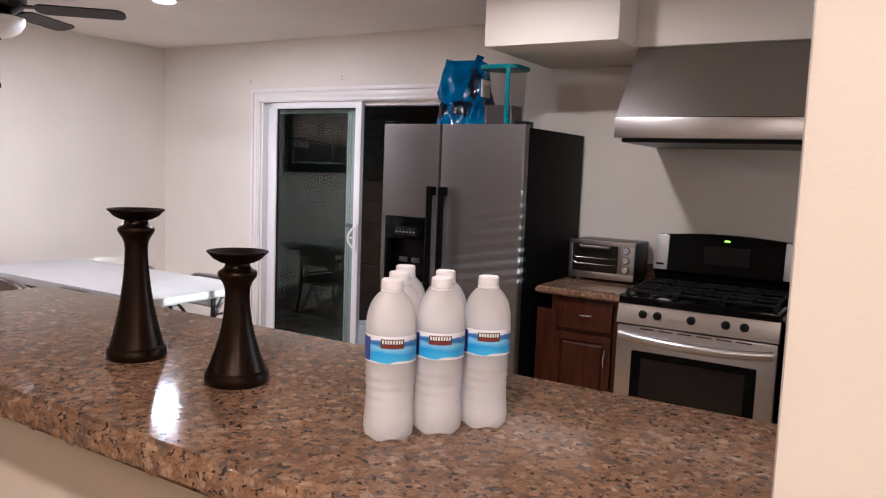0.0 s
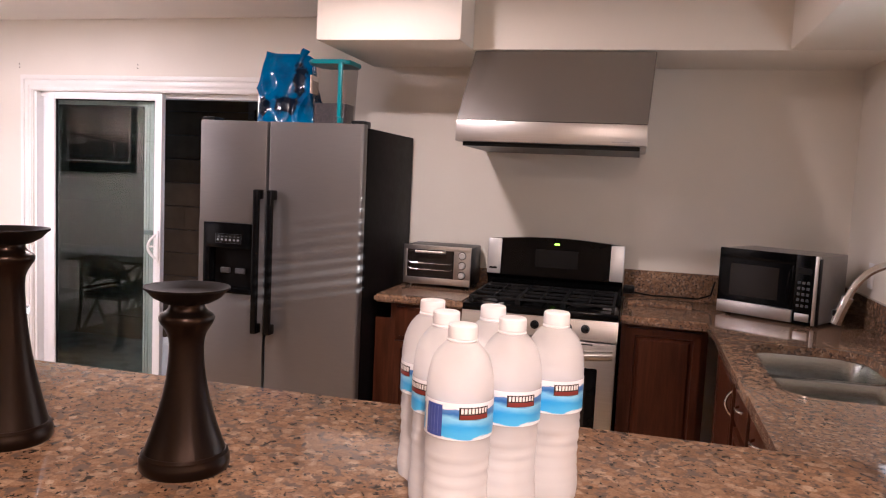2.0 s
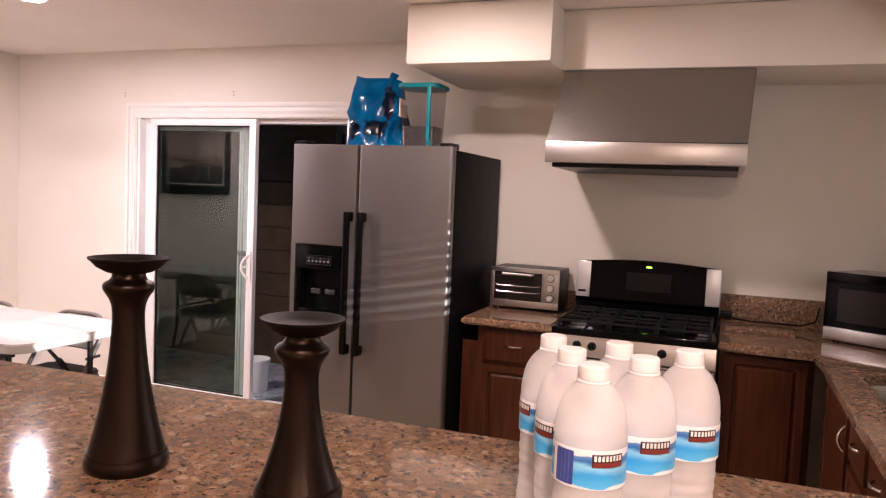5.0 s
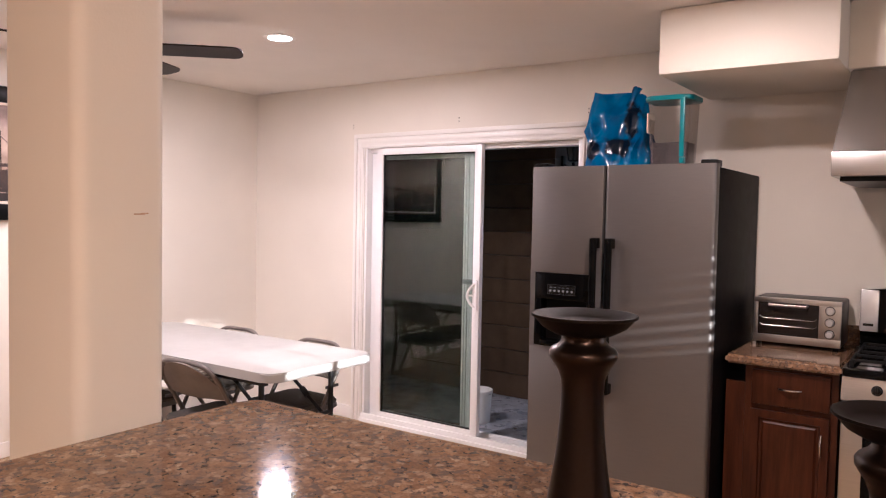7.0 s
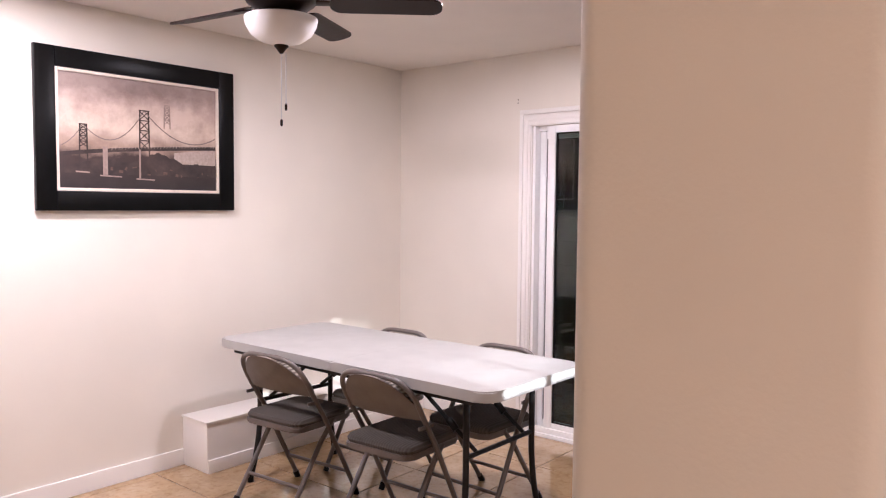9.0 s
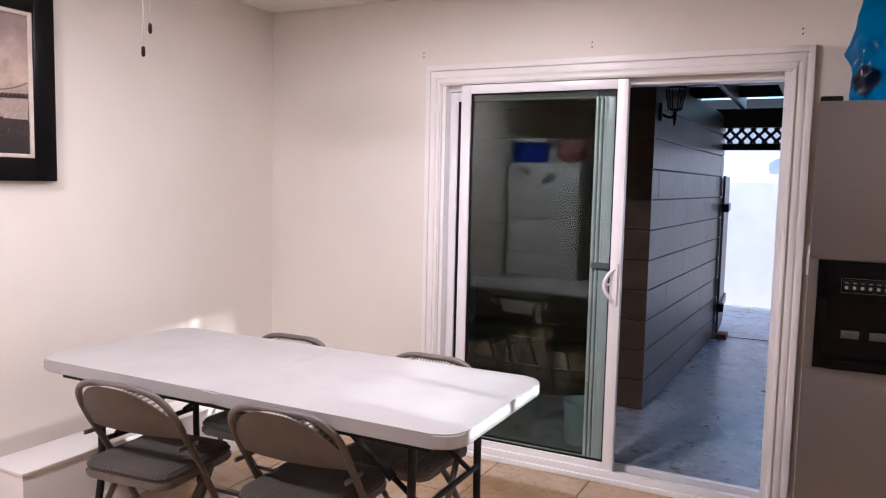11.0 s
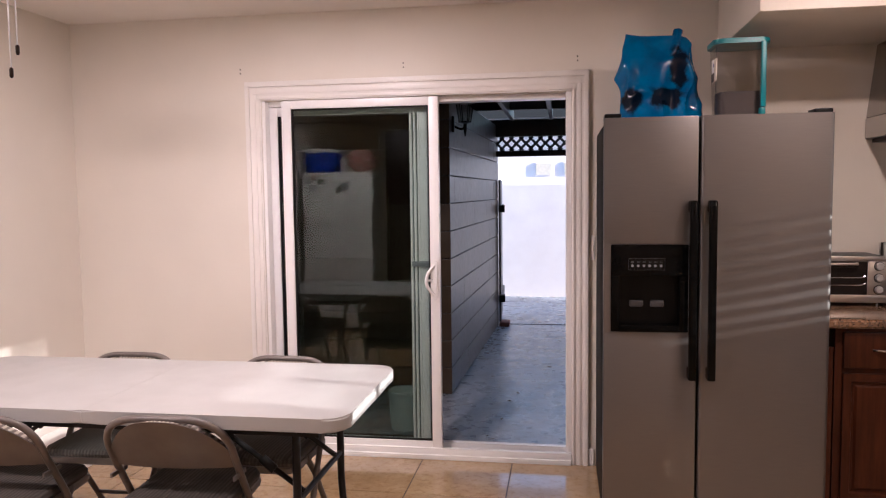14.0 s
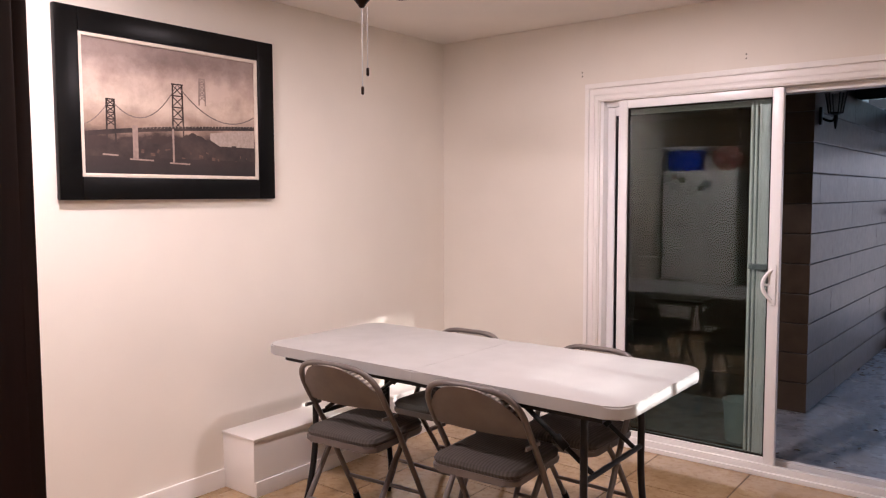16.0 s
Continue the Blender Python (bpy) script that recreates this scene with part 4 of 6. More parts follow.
bm = slab(rounded(-W2 - 0.012, W2 + 0.012, -D2 - 0.012, D2 + 0.012, 0.035, 5), H2 - 0.022, H2)
bmesh.ops.bevel(bm, geom=[e for e in bm.edges if abs(e.verts[0].co.z - e.verts[1].co.z) < 0.001], offset=0.006, segments=2, affect="EDGES")
part("lid", bm, TEAL, box)
bm = bmesh.new()
block(bm, W2 - 0.035, W2 - 0.013, -D2 - 0.035, -D2 - 0.018, 0.06, H2 - 0.02, bevel=0.006)
block(bm, W2 - 0.035, W2 - 0.013, -D2 - 0.03, -D2 + 0.008, 0.03, 0.06, bevel=0.006)
part("handle", bm, TEAL, box)
lab = part("label", boxed(-W2 - 0.001, -W2 + 0.003, -D2 + 0.01, -D2 + 0.11, 0.185, 0.28), CREAM, box, "white and black paper label")
part("label_band", boxed(-W2 - 0.0022, -W2 - 0.0012, -D2 + 0.06, -D2 + 0.11, 0.185, 0.222), BLACK, lab)
part("label_head", boxed(-W2 - 0.0022, -W2 - 0.0012, -D2 + 0.06, -D2 + 0.11, 0.223, 0.28), LOGO_WHITE, lab)
part("label_dot", lathe([(0.009, 0), (0.009, 0.001)], 16), LABEL_NAVY, lab).matrix_basis = pose(-W2 - 0.002, -D2 + 0.062, 0.255, 0, -90, 0)

# ---- range and hood ----
RX0, RX1, RY = -0.778, -0.014, 4.06
r = thing("gas_range", "stainless steel and black gas range with five knobs", "range")
part("body", boxed(RX0 + 0.003, RX1 - 0.003, RY + 0.04, NORTH - 0.03, 0.03, 0.905), BLACK, r)
part("control_panel", slab([(0, 0), (0.05, 0), (0.05, 0.095), (0.02, 0.095), (0, 0.02)], RX0, RX1), STEEL_H, r, "stainless control panel").matrix_basis = Matrix(((0, 0, 1, 0), (1, 0, 0, RY - 0.01), (0, 1, 0, 0.80), (0, 0, 0, 1)))
for k, fx in enumerate((0.17, 0.265, 0.48, 0.69, 0.80)):
    kx = RX0 + fx * (RX1 - RX0)
    p = part("knob", lathe([(0.021, 0), (0.021, 0.006), (0.016, 0.009), (0.015, 0.026), (0.012, 0.028)], 20), BLACK, r, "black knob")
    p.matrix_basis = pose(kx, RY - 0.002, 0.853, 78, 0, 0)
    part("knob_grip", boxed(-0.0035, 0.0035, -0.015, 0.015, 0.02, 0.034, bevel=0.002), BLACK, p)
part("cooktop", boxed(RX0 + 0.001, RX1 - 0.001, RY - 0.004, NORTH - 0.10, 0.896, 0.935, bevel=0.012), BLACK_GLOSS, r, "black enamel cooktop")
bxs = [RX0 + 0.19, RX1 - 0.19]
for bx in bxs:
    for by in (RY + 0.18, RY + 0.44):
        p = part("burner", lathe([(0.05, 0.935), (0.05, 0.943), (0.035, 0.946), (0.034, 0.954), (0.008, 0.956)], 24, None, (bx, by, 0)), IRON, r)
for gx0, gx1 in ((RX0 + 0.03, RX0 + 0.265), (RX0 + 0.275, RX1 - 0.275), (RX1 - 0.265, RX1 - 0.03)):
    bm = bmesh.new()
    y0, y1, z = RY + 0.05, NORTH - 0.14, 0.968
    for x in (gx0, gx1):
        block(bm, x - 0.006, x + 0.006, y0, y1, z - 0.012, z, bevel=0.003)
    for y in (y0, (y0 + y1) / 2, y1):
        block(bm, gx0, gx1, y - 0.006, y + 0.006, z - 0.012, z, bevel=0.003)
    mx = (gx0 + gx1) / 2
    for y in (y0 + 0.13, y1 - 0.13):
        block(bm, gx0, gx1, y - 0.005, y + 0.005, z - 0.010, z + 0.003, bevel=0.002)
        block(bm, mx - 0.005, mx + 0.005, y - 0.11, y + 0.11, z - 0.010, z + 0.003, bevel=0.002)
    for x in (gx0, gx1):
        for y in (y0, y1):
            block(bm, x - 0.008, x + 0.008, y - 0.008, y + 0.008, 0.934, z - 0.01)
    part("grate", bm, IRON, r, "cast iron grate")
part("oven_door", boxed(RX0 + 0.002, RX1 - 0.002, RY, RY + 0.045, 0.235, 0.79, bevel=0.006), STEEL_H, r, "stainless oven door")
part("door_window_frame", boxed(RX0 + 0.085, RX1 - 0.085, RY - 0.004, RY + 0.002, 0.30, 0.665, bevel=0.01), BLACK_GLOSS, r)
part("door_window", boxed(RX0 + 0.135, RX1 - 0.135, RY - 0.0065, RY - 0.004, 0.345, 0.63), OVEN_GLASS, r, "dark oven glass")
bm = bmesh.new()
for k in range(6):
    x = RX0 + 0.12 + k * 0.092
    block(bm, x, x + 0.07, RY - 0.0015, RY + 0.002, 0.776, 0.782)
part("vent_slot", bm, BLACK, r)
hz = 0.725
pts = arc((RX0 + 0.02, RY - 0.015, hz + 0.01), ((RX0 + RX1) / 2, RY - 0.085, hz - 0.012), (RX1 - 0.02, RY - 0.015, hz + 0.01), 18)
bm = tube(pts, 0.017, steps=14)
for v in bm.verts:
    v.co.z = hz + (v.co.z - hz) * 1.3
part("oven_handle", bm, STEEL_H, r, "curved stainless oven handle")
part("drawer", boxed(RX0 + 0.002, RX1 - 0.002, RY, RY + 0.045, 0.06, 0.225, bevel=0.006), STEEL_H, r)
bg0, bgz, bgt = NORTH - 0.11, 0.93, 1.215
bm = bmesh.new()
steps = 20
front, back = [], []
for k in range(steps + 1):
    s = k / steps
    x = RX0 + 0.002 + s * (RX1 - RX0 - 0.004)
    zt = bgt + 0.022 * math.sin(math.pi * s)
    front.append((bm.verts.new((x, bg0, bgz + 0.085)), bm.verts.new((x, bg0 + 0.022, zt))))
    back.append((bm.verts.new((x, NORTH - 0.035, bgz)), bm.verts.new((x, NORTH - 0.045, zt))))
for (a, b, c2, d) in ((front[k], front[k + 1], back[k], back[k + 1]) for k in range(steps)):
    bm.faces.new((a[0], b[0], b[1], a[1]))
    bm.faces.new((c2[0], c2[1], d[1], d[0]))
    bm.faces.new((a[1], b[1], d[1], c2[1]))
    bm.faces.new((a[0], c2[0], d[0], b[0]))
for a, c2 in ((front[0], back[0]), (front[-1], back[-1])):
    bm.faces.new((a[0], a[1], c2[1], c2[0]))
guard = part("backguard", bm, BLACK_GLOSS, r, "black glass back panel with curved top")
part("backguard_step", boxed(RX0 + 0.004, RX1 - 0.004, bg0 + 0.02, NORTH - 0.036, 0.932, bgz + 0.084), BLACK_GLOSS, r)
for x0, x1 in ((RX0, RX0 + 0.078), (RX1 - 0.075, RX1)):
    bm = bmesh.new()
    block(bm, x0, x1, -0.003, 0.022, 0.0, 0.20, bevel=0.006)
    part("end_cap", bm, SILVER, guard, "silver end cap").matrix_basis = pose(0, bg0 - 0.004, bgz + 0.088, -5, 0, 0)
part("nameplate", boxed(-0.022, 0.022, -0.001, 0.001, -0.006, 0.006), BLACK, guard).matrix_basis = pose(RX0 + 0.036, bg0 - 0.006, bgz + 0.12, -5, 0, 0)
part("display", boxed(-0.014, 0.014, -0.001, 0.001, -0.0045, 0.0045), CLOCK, guard, "green glowing clock digits").matrix_basis = pose((RX0 + RX1) / 2 + 0.01, bg0 + 0.014, bgt - 0.012, -5, 0, 0)
part("touch_panel", boxed(-0.12, 0.12, -0.0006, 0.0006, -0.05, 0.05), BLACK, guard).matrix_basis = pose((RX0 + RX1) / 2 + 0.01, bg0 + 0.0085, bgz + 0.19, -5, 0, 0)

h = thing("range_hood", "brushed stainless steel wall range hood with sloped front", "range hood")
HX0, HX1, HY = -0.848, 0.057, 4.04
bm = bmesh.new()
prof = [(HY, 1.828), (4.20, 2.188), (NORTH - 0.002, 2.188), (NORTH - 0.002, 1.828)]
lv = [bm.verts.new((HX0 + (0.042 if z > 2 else 0.0), y, z)) for y, z in prof]
rv = [bm.verts.new((HX1 + (0.02 if z > 2 else 0.0), y, z)) for y, z in prof]
bm.faces.new(lv)
bm.faces.new(list(reversed(rv)))
for i in range(4):
    j = (i + 1) % 4
    bm.faces.new((lv[i], rv[i], rv[j], lv[j]))
bmesh.ops.bevel(bm, geom=list(bm.edges), offset=0.004, segments=2, affect="EDGES")
part("canopy", bm, STEEL, h, "sloped stainless canopy")
part("lip", boxed(HX0 - 0.001, HX1 + 0.001, HY - 0.004, NORTH - 0.002, 1.728, 1.828, bevel=0.004), STEEL_H, h, "bright stainless front band")
part("filter_tray", boxed(HX0 + 0.03, HX1 - 0.03, HY + 0.03, NORTH - 0.01, 1.708, 1.729), BLACK, h)
bm = bmesh.new()
for k in range(7):
    block(bm, -0.10 + 0.012 * k, -0.091 + 0.012 * k, HY - 0.006, HY - 0.0035, 1.742, 1.746)
part("nameplate", bm, GREY, h)

# ---- small kitchen things ----
t = thing("toaster_oven", "small stainless steel and black toaster oven with three knobs", "toaster oven", at=(-1.028, 4.47, KC))
part("body", boxed(-0.195, 0.195, 0.012, 0.27, 0.018, 0.235, bevel=0.012), BLACK, t)
bm = bmesh.new()
for x0, x1, z0, z1 in ((-0.193, 0.193, 0.212, 0.236), (-0.193, 0.193, 0.018, 0.055), (-0.193, -0.172, 0.055, 0.212), (0.098, 0.193, 0.055, 0.212)):
    block(bm, x0, x1, 0.0, 0.02, z0, z1, bevel=0.002)
part("face", bm, STEEL_H, t, "stainless front frame")
part("glass_door", boxed(-0.172, 0.098, 0.004, 0.012, 0.055, 0.212), OVEN_GLASS, t, "dark glass door")
part("door_handle", tube([(-0.12, -0.004, 0.203), (-0.118, -0.026, 0.203), (0.045, -0.026, 0.203), (0.047, -0.004, 0.203)], 0.007), STEEL_H, t)
bm = bmesh.new()
for z in (0.10, 0.135):
    tube([(-0.165, 0.0025, z + 0.01), (-0.15, 0.0025, z), (0.075, 0.0025, z), (0.09, 0.0025, z + 0.01)], 0.0018, bm, 6)
part("wire_rack", bm, CHROME, t)
for z in (0.19, 0.135, 0.08):
    p = part("knob", lathe([(0.019, 0), (0.019, 0.008), (0.015, 0.018), (0.0, 0.0185)], 18), SILVER, t)
    p.matrix_basis = pose(0.146, 0.0, z, 90, 0, 0)
    part("knob_ring", lathe([(0.022, 0), (0.022, 0.003), (0.02, 0.0035)], 18), BLACK, p)
for x in (-0.17, 0.17):
    for y in (0.03, 0.25):
        part("foot", lathe([(0.014, 0.0), (0.014, 0.018)], 12, None, (x, y, 0)), BLACK, t)

m = thing("microwave_oven", "stainless steel microwave oven with a black glass door", "microwave", at=(0.455, 4.44, KC), turn=-33)
part("body", boxed(0.0, 0.48, 0.02, 0.35, 0.012, 0.333, bevel=0.006), CASE, m, "grey painted steel case")
bm = bmesh.new()
for x0, x1, z0, z1 in ((0.0, 0.372, 0.285, 0.335), (0.0, 0.014, 0.072, 0.285), (0.36, 0.372, 0.072, 0.285)):
    block(bm, x0, x1, 0.0, 0.022, z0, z1, bevel=0.002)
part("door_frame", bm, BLACK_GLOSS, m)
part("door_strip", boxed(0.0, 0.372, 0.0, 0.022, 0.012, 0.071, bevel=0.002), STEEL_H, m)
part("door_handle", tube(arc((0.352, 0.0, 0.10), (0.352, -0.04, 0.18), (0.352, 0.0, 0.26), 8), 0.005), BLACK_GLOSS, m)
part("door_glass", boxed(0.014, 0.36, 0.002, 0.018, 0.075, 0.285), BLACK_GLOSS, m, "black glass door")
part("door_mesh", boxed(0.06, 0.30, 0.0005, 0.002, 0.105, 0.26), OVEN_GLASS, m)
part("control_panel", boxed(0.376, 0.462, 0.0, 0.022, 0.012, 0.335, bevel=0.003), BLACK_GLOSS, m)
part("edge_strip", boxed(0.463, 0.48, -0.001, 0.022, 0.012, 0.335, bevel=0.003), STEEL_H, m)
part("key_area", boxed(0.386, 0.456, -0.002, 0.001, 0.08, 0.285, bevel=0.001), BLACK_GLOSS, m)
for i in range(5):
    for j in range(3):
        part("key", boxed(0.392 + 0.021 * j, 0.405 + 0.021 * j, -0.004, -0.002, 0.092 + 0.027 * i, 0.104 + 0.027 * i, bevel=0.002), PADDLE, m)
part("display", boxed(0.391, 0.452, -0.0035, -0.002, 0.245, 0.275), BLACK, m)
part("open_button", boxed(0.388, 0.454, -0.004, 0.0, 0.025, 0.062, bevel=0.003), STEEL_H, m)
part("side_band", boxed(0.481, 0.485, 0.0, 0.03, 0.012, 0.322), BLACK, m)
for x in (0.04, 0.44):
    for y in (0.05, 0.31):
        part("foot", lathe([(0.014, 0.0), (0.014, 0.013)], 12, None, (x, y, 0)), BLACK, m)

b = thing("granite_board", "brown granite offcut board lying on the counter", "board")
part("plate", boxed(0.02, 0.34, 4.44, 4.66, KC, KC + 0.022, bevel=0.004), GRANITE, b)
b = thing("power_cord", "black power cord lying along the counter", "cord")
part("cable", tube([(-0.005, 4.60, KC + 0.06), (0.05, 4.62, KC + 0.045), (0.14, 4.66, KC + 0.03), (0.26, 4.68, KC + 0.028), (0.38, 4.66, KC + 0.03), (0.45, 4.70, KC + 0.05), (0.47, 4.735, KC + 0.12)], 0.005), BLACK, b)
part("plug", boxed(-0.01, 0.05, 4.58, 4.63, KC + 0.04, KC + 0.085, bevel=0.012), BLACK, b)
o = thing("wall_outlet", "white double wall outlet over the backsplash", "outlet")
part("plate", boxed(EAST - 0.006, EAST - 0.0005, 4.30, 4.375, 1.12, 1.24, bevel=0.003), VINYL, o)
part("socket", boxed(EAST - 0.008, EAST - 0.006, 4.322, 4.353, 1.14, 1.22), TRIM, o)
o = thing("light_switch", "white light switch plate beside the patio door casing", "switch")
part("plate", boxed(-2.188, -2.168, NORTH - 0.008, NORTH, 1.12, 1.25, bevel=0.003), VINYL, o)
part("rocker", boxed(-2.183, -2.173, NORTH - 0.011, NORTH - 0.008, 1.15, 1.22, bevel=0.002), TRIM, o)
# made-up stand for a pale object behind the bar
s = thing("napkin_holder", "pale stand behind the bar, its slats in place of slanted sun stripes", "holder", at=(0.625, 1.80, KC))
part("base", boxed(-0.13, 0.13, -0.09, 0.09, 0, 0.02, bevel=0.003), WICKER, s)
# tilted slats imitate stripes of sunlight through the blind
for k in range(4):
    p = part("slat", boxed(-0.15, 0.15, -0.006, 0.006, -0.014, 0.014, bevel=0.002), WICKER, s)
    p.matrix_basis = pose(0, -0.085, 0.045 + 0.04 * k, 0, 28, 0)
for x in (-0.125, 0.125):
    part("upright", boxed(x - 0.008, x + 0.008, -0.076, -0.06, 0.02, 0.19), WICKER, s)

# ---- candle holders on the bar ----
BAR = 1.209


def candle_holder(x, y, height, label):
    c = thing("candle_holder", label, "candle holder", "candle holders on the bar", (x, y, BAR))
    k = height
    part("base", lathe([(0.045, 0), (0.047, 0.003), (0.047, 0.013), (0.0455, 0.0155), (0.0455, 0.018), (0.043, 0.021)], 48), BRONZE, c)
    prof = []
    low, high = 0.021, k - 0.064
    for i in range(15):
        s = i / 14
        prof.append((0.0178 + 0.0247 * (1 - s) ** 1.8, low + s * (high - low)))
    prof += [(0.0186, k - 0.055), (0.0215, k - 0.047), (0.0262, k - 0.040), (0.0284, k - 0.036), (0.0286, k - 0.032), (0.0268, k - 0.029), (0.0215, k - 0.026), (0.0185, k - 0.022), (0.0185, k - 0.016)]
    part("stem", lathe(prof, 48), BRONZE, c)
    part("dish", lathe([(0.0185, k - 0.018), (0.025, k - 0.0165), (0.035, k - 0.011), (0.0412, k - 0.004), (0.0442, k - 0.002), (0.0442, k), (0.0418, k), (0.034, k - 0.006), (0.01, k - 0.008)], 48), BRONZE_MATT, c)


candle_holder(-0.651, 1.136, 0.245, "taller dark bronze turned candle holder on the granite bar")
candle_holder(-0.420, 1.137, 0.197, "shorter dark bronze turned candle holder on the granite bar")

# ---- water bottles ----


def wrap(radius, a0, a1, z0, z1, steps=16):
    bm = bmesh.new()
    rows = [[bm.verts.new((radius * math.cos(radians(a0 + (a1 - a0) * k / steps)), radius * math.sin(radians(a0 + (a1 - a0) * k / steps)), z)) for k in range(steps + 1)] for z in (z0, z1)]
    for k in range(steps):
        bm.faces.new((rows[0][k], rows[0][k + 1], rows[1][k + 1], rows[1][k]))
    return bm


bot = thing("water_bottle", "frosted full plastic water bottle with white cap and blue label", "bottle", "water bottles on the bar")
prof = [(0.012, 0.006), (0.022, 0.003), (0.0265, 0.0), (0.0298, 0.005), (0.0308, 0.014)]
for k in range(6):
    z = 0.02 + k * 0.0115
    w = 0.0308 - 0.0013 * math.sin(math.pi * min(1.0, k / 4.5)) - 0.0002 * k
    prof += [(w, z), (w - 0.0002, z + 0.003), (w - 0.0008, z + 0.006), (w - 0.0003, z + 0.009)]
prof += [(0.0290, 0.091), (0.0300, 0.0955), (0.0306, 0.098), (0.0306, 0.130), (0.0305, 0.138), (0.0298, 0.147), (0.0283, 0.1555), (0.0257, 0.1635), (0.0215, 0.1708), (0.0165, 0.1764), (0.0130, 0.179), (0.0120, 0.181)]
bm = lathe(prof, 40)
for v in bm.verts:
    if v.co.z < 0.012:
        a = math.atan2(v.co.y, v.co.x)
        v.co.z += 0.003 * (0.5 + 0.5 * math.cos(5 * a)) * (1 if v.co.z < 0.004 else 0)
part("body", bm, BOTTLE, bot)
part("neck_ring", lathe([(0.0134, 0.1790), (0.0141, 0.1802), (0.0134, 0.1814)], 28), CAP, bot)
bm = lathe([(0.0131, 0.1818), (0.0134, 0.1825), (0.0132, 0.1928), (0.0120, 0.1942)], 40)
part("cap", bm, CAP, bot, "white screw cap")
lab = part("label", wrap(0.0311, 0, 360, 0.0965, 0.1295, 48), LABEL, bot, "blue and white paper label")
part("logo_plate", wrap(0.0314, -104, -52, 0.1152, 0.1262, 14), LABEL_BLACK, lab)
part("logo_band", wrap(0.0316, -102.5, -53.5, 0.1157, 0.1195, 14), LOGO_RED, lab)
bm = bmesh.new()
for k in range(8):
    s = wrap(0.0316, -101 + 6 * k, -97 + 6 * k, 0.1206, 0.1252, 2)
    me = bpy.data.meshes.new("bars")
    s.to_mesh(me)
    s.free()
    bm.from_mesh(me)
    bpy.data.meshes.remove(me)
part("logo_lettering", bm, LOGO_WHITE, lab)
part("facts_panel", wrap(0.0314, -165, -132, 0.0985, 0.127, 8), LABEL_NAVY, lab)
for k in range(4):
    part("facts_line", wrap(0.0316, -161 + 7 * k, -160 + 7 * k, 0.1005, 0.125, 2), FACTS_LINE, lab)
part("facts_border", wrap(0.0314, -174, -166, 0.0985, 0.127, 3), LOGO_WHITE, lab)
BOT_U, BOT_V = Vector((0.0362, 0.0555)), Vector((-0.030, 0.058))
ORIGIN = Vector((-0.109, 1.091))
placed = []
for i, (a, b, turn) in enumerate(((0, 0, 27), (1, 0, 20), (2, 0, 22), (0, 1, -52), (1, 1, 30), (0, 2, -65))):
    p = ORIGIN + BOT_U * a + BOT_V * b
    placed.append(pose(p.x, p.y, BAR, 0, 0, turn))
bot.matrix_basis = placed[0]
for mtx in placed[1:]:
    copy_thing(bot, mtx)

# ---- folding table ----
TX0, TX1, TY0, TY1, TZ = -4.848, -3.018, 2.965, 3.727, 0.772
tab = thing("folding_table", "white plastic folding table with black steel legs", "table", at=(0, 0, 0))
mid = (TX0 + TX1) / 2
for x0, x1, corners in ((TX0, mid - 0.0005, 0), (mid + 0.0005, TX1, 1)):
    r0 = 0.075
    pts = rounded(x0, x1, TY0, TY1, r0, 8)
    keep = []
    for x, y in pts:
        if corners == 0 and x > x1 - r0:
            x = x1
        if corners == 1 and x < x0 + r0:
            x = x0
        if not keep or (Vector(keep[-1]) - Vector((x, y))).length > 1e-4:
            keep.append((x, y))
    out = []
    for x, y in keep:
        if (corners == 0 and x == x1) or (corners == 1 and x == x0):
            y = TY1 if y > (TY0 + TY1) / 2 else TY0
        if not out or (Vector(out[-1]) - Vector((x, y))).length > 1e-4:
            out.append((x, y))
    bm = slab(out, TZ - 0.046, TZ)
    seam = x1 if corners == 0 else x0
    bmesh.ops.bevel(bm, geom=[e for e in bm.edges if abs(e.verts[0].co.z - e.verts[1].co.z) < 0.001 and max(abs(q.co.x - seam) for q in e.verts) > 0.002], offset=0.006, segments=3, affect="EDGES")
    part("tabletop", bm, TABLE_WHITE, tab)
for y in (TY0 + 0.06, TY1 - 0.06):
    part("side_rail", boxed(TX0 + 0.1, TX1 - 0.1, y - 0.015, y + 0.015, TZ - 0.075, TZ - 0.046), LEG_BLACK, tab)
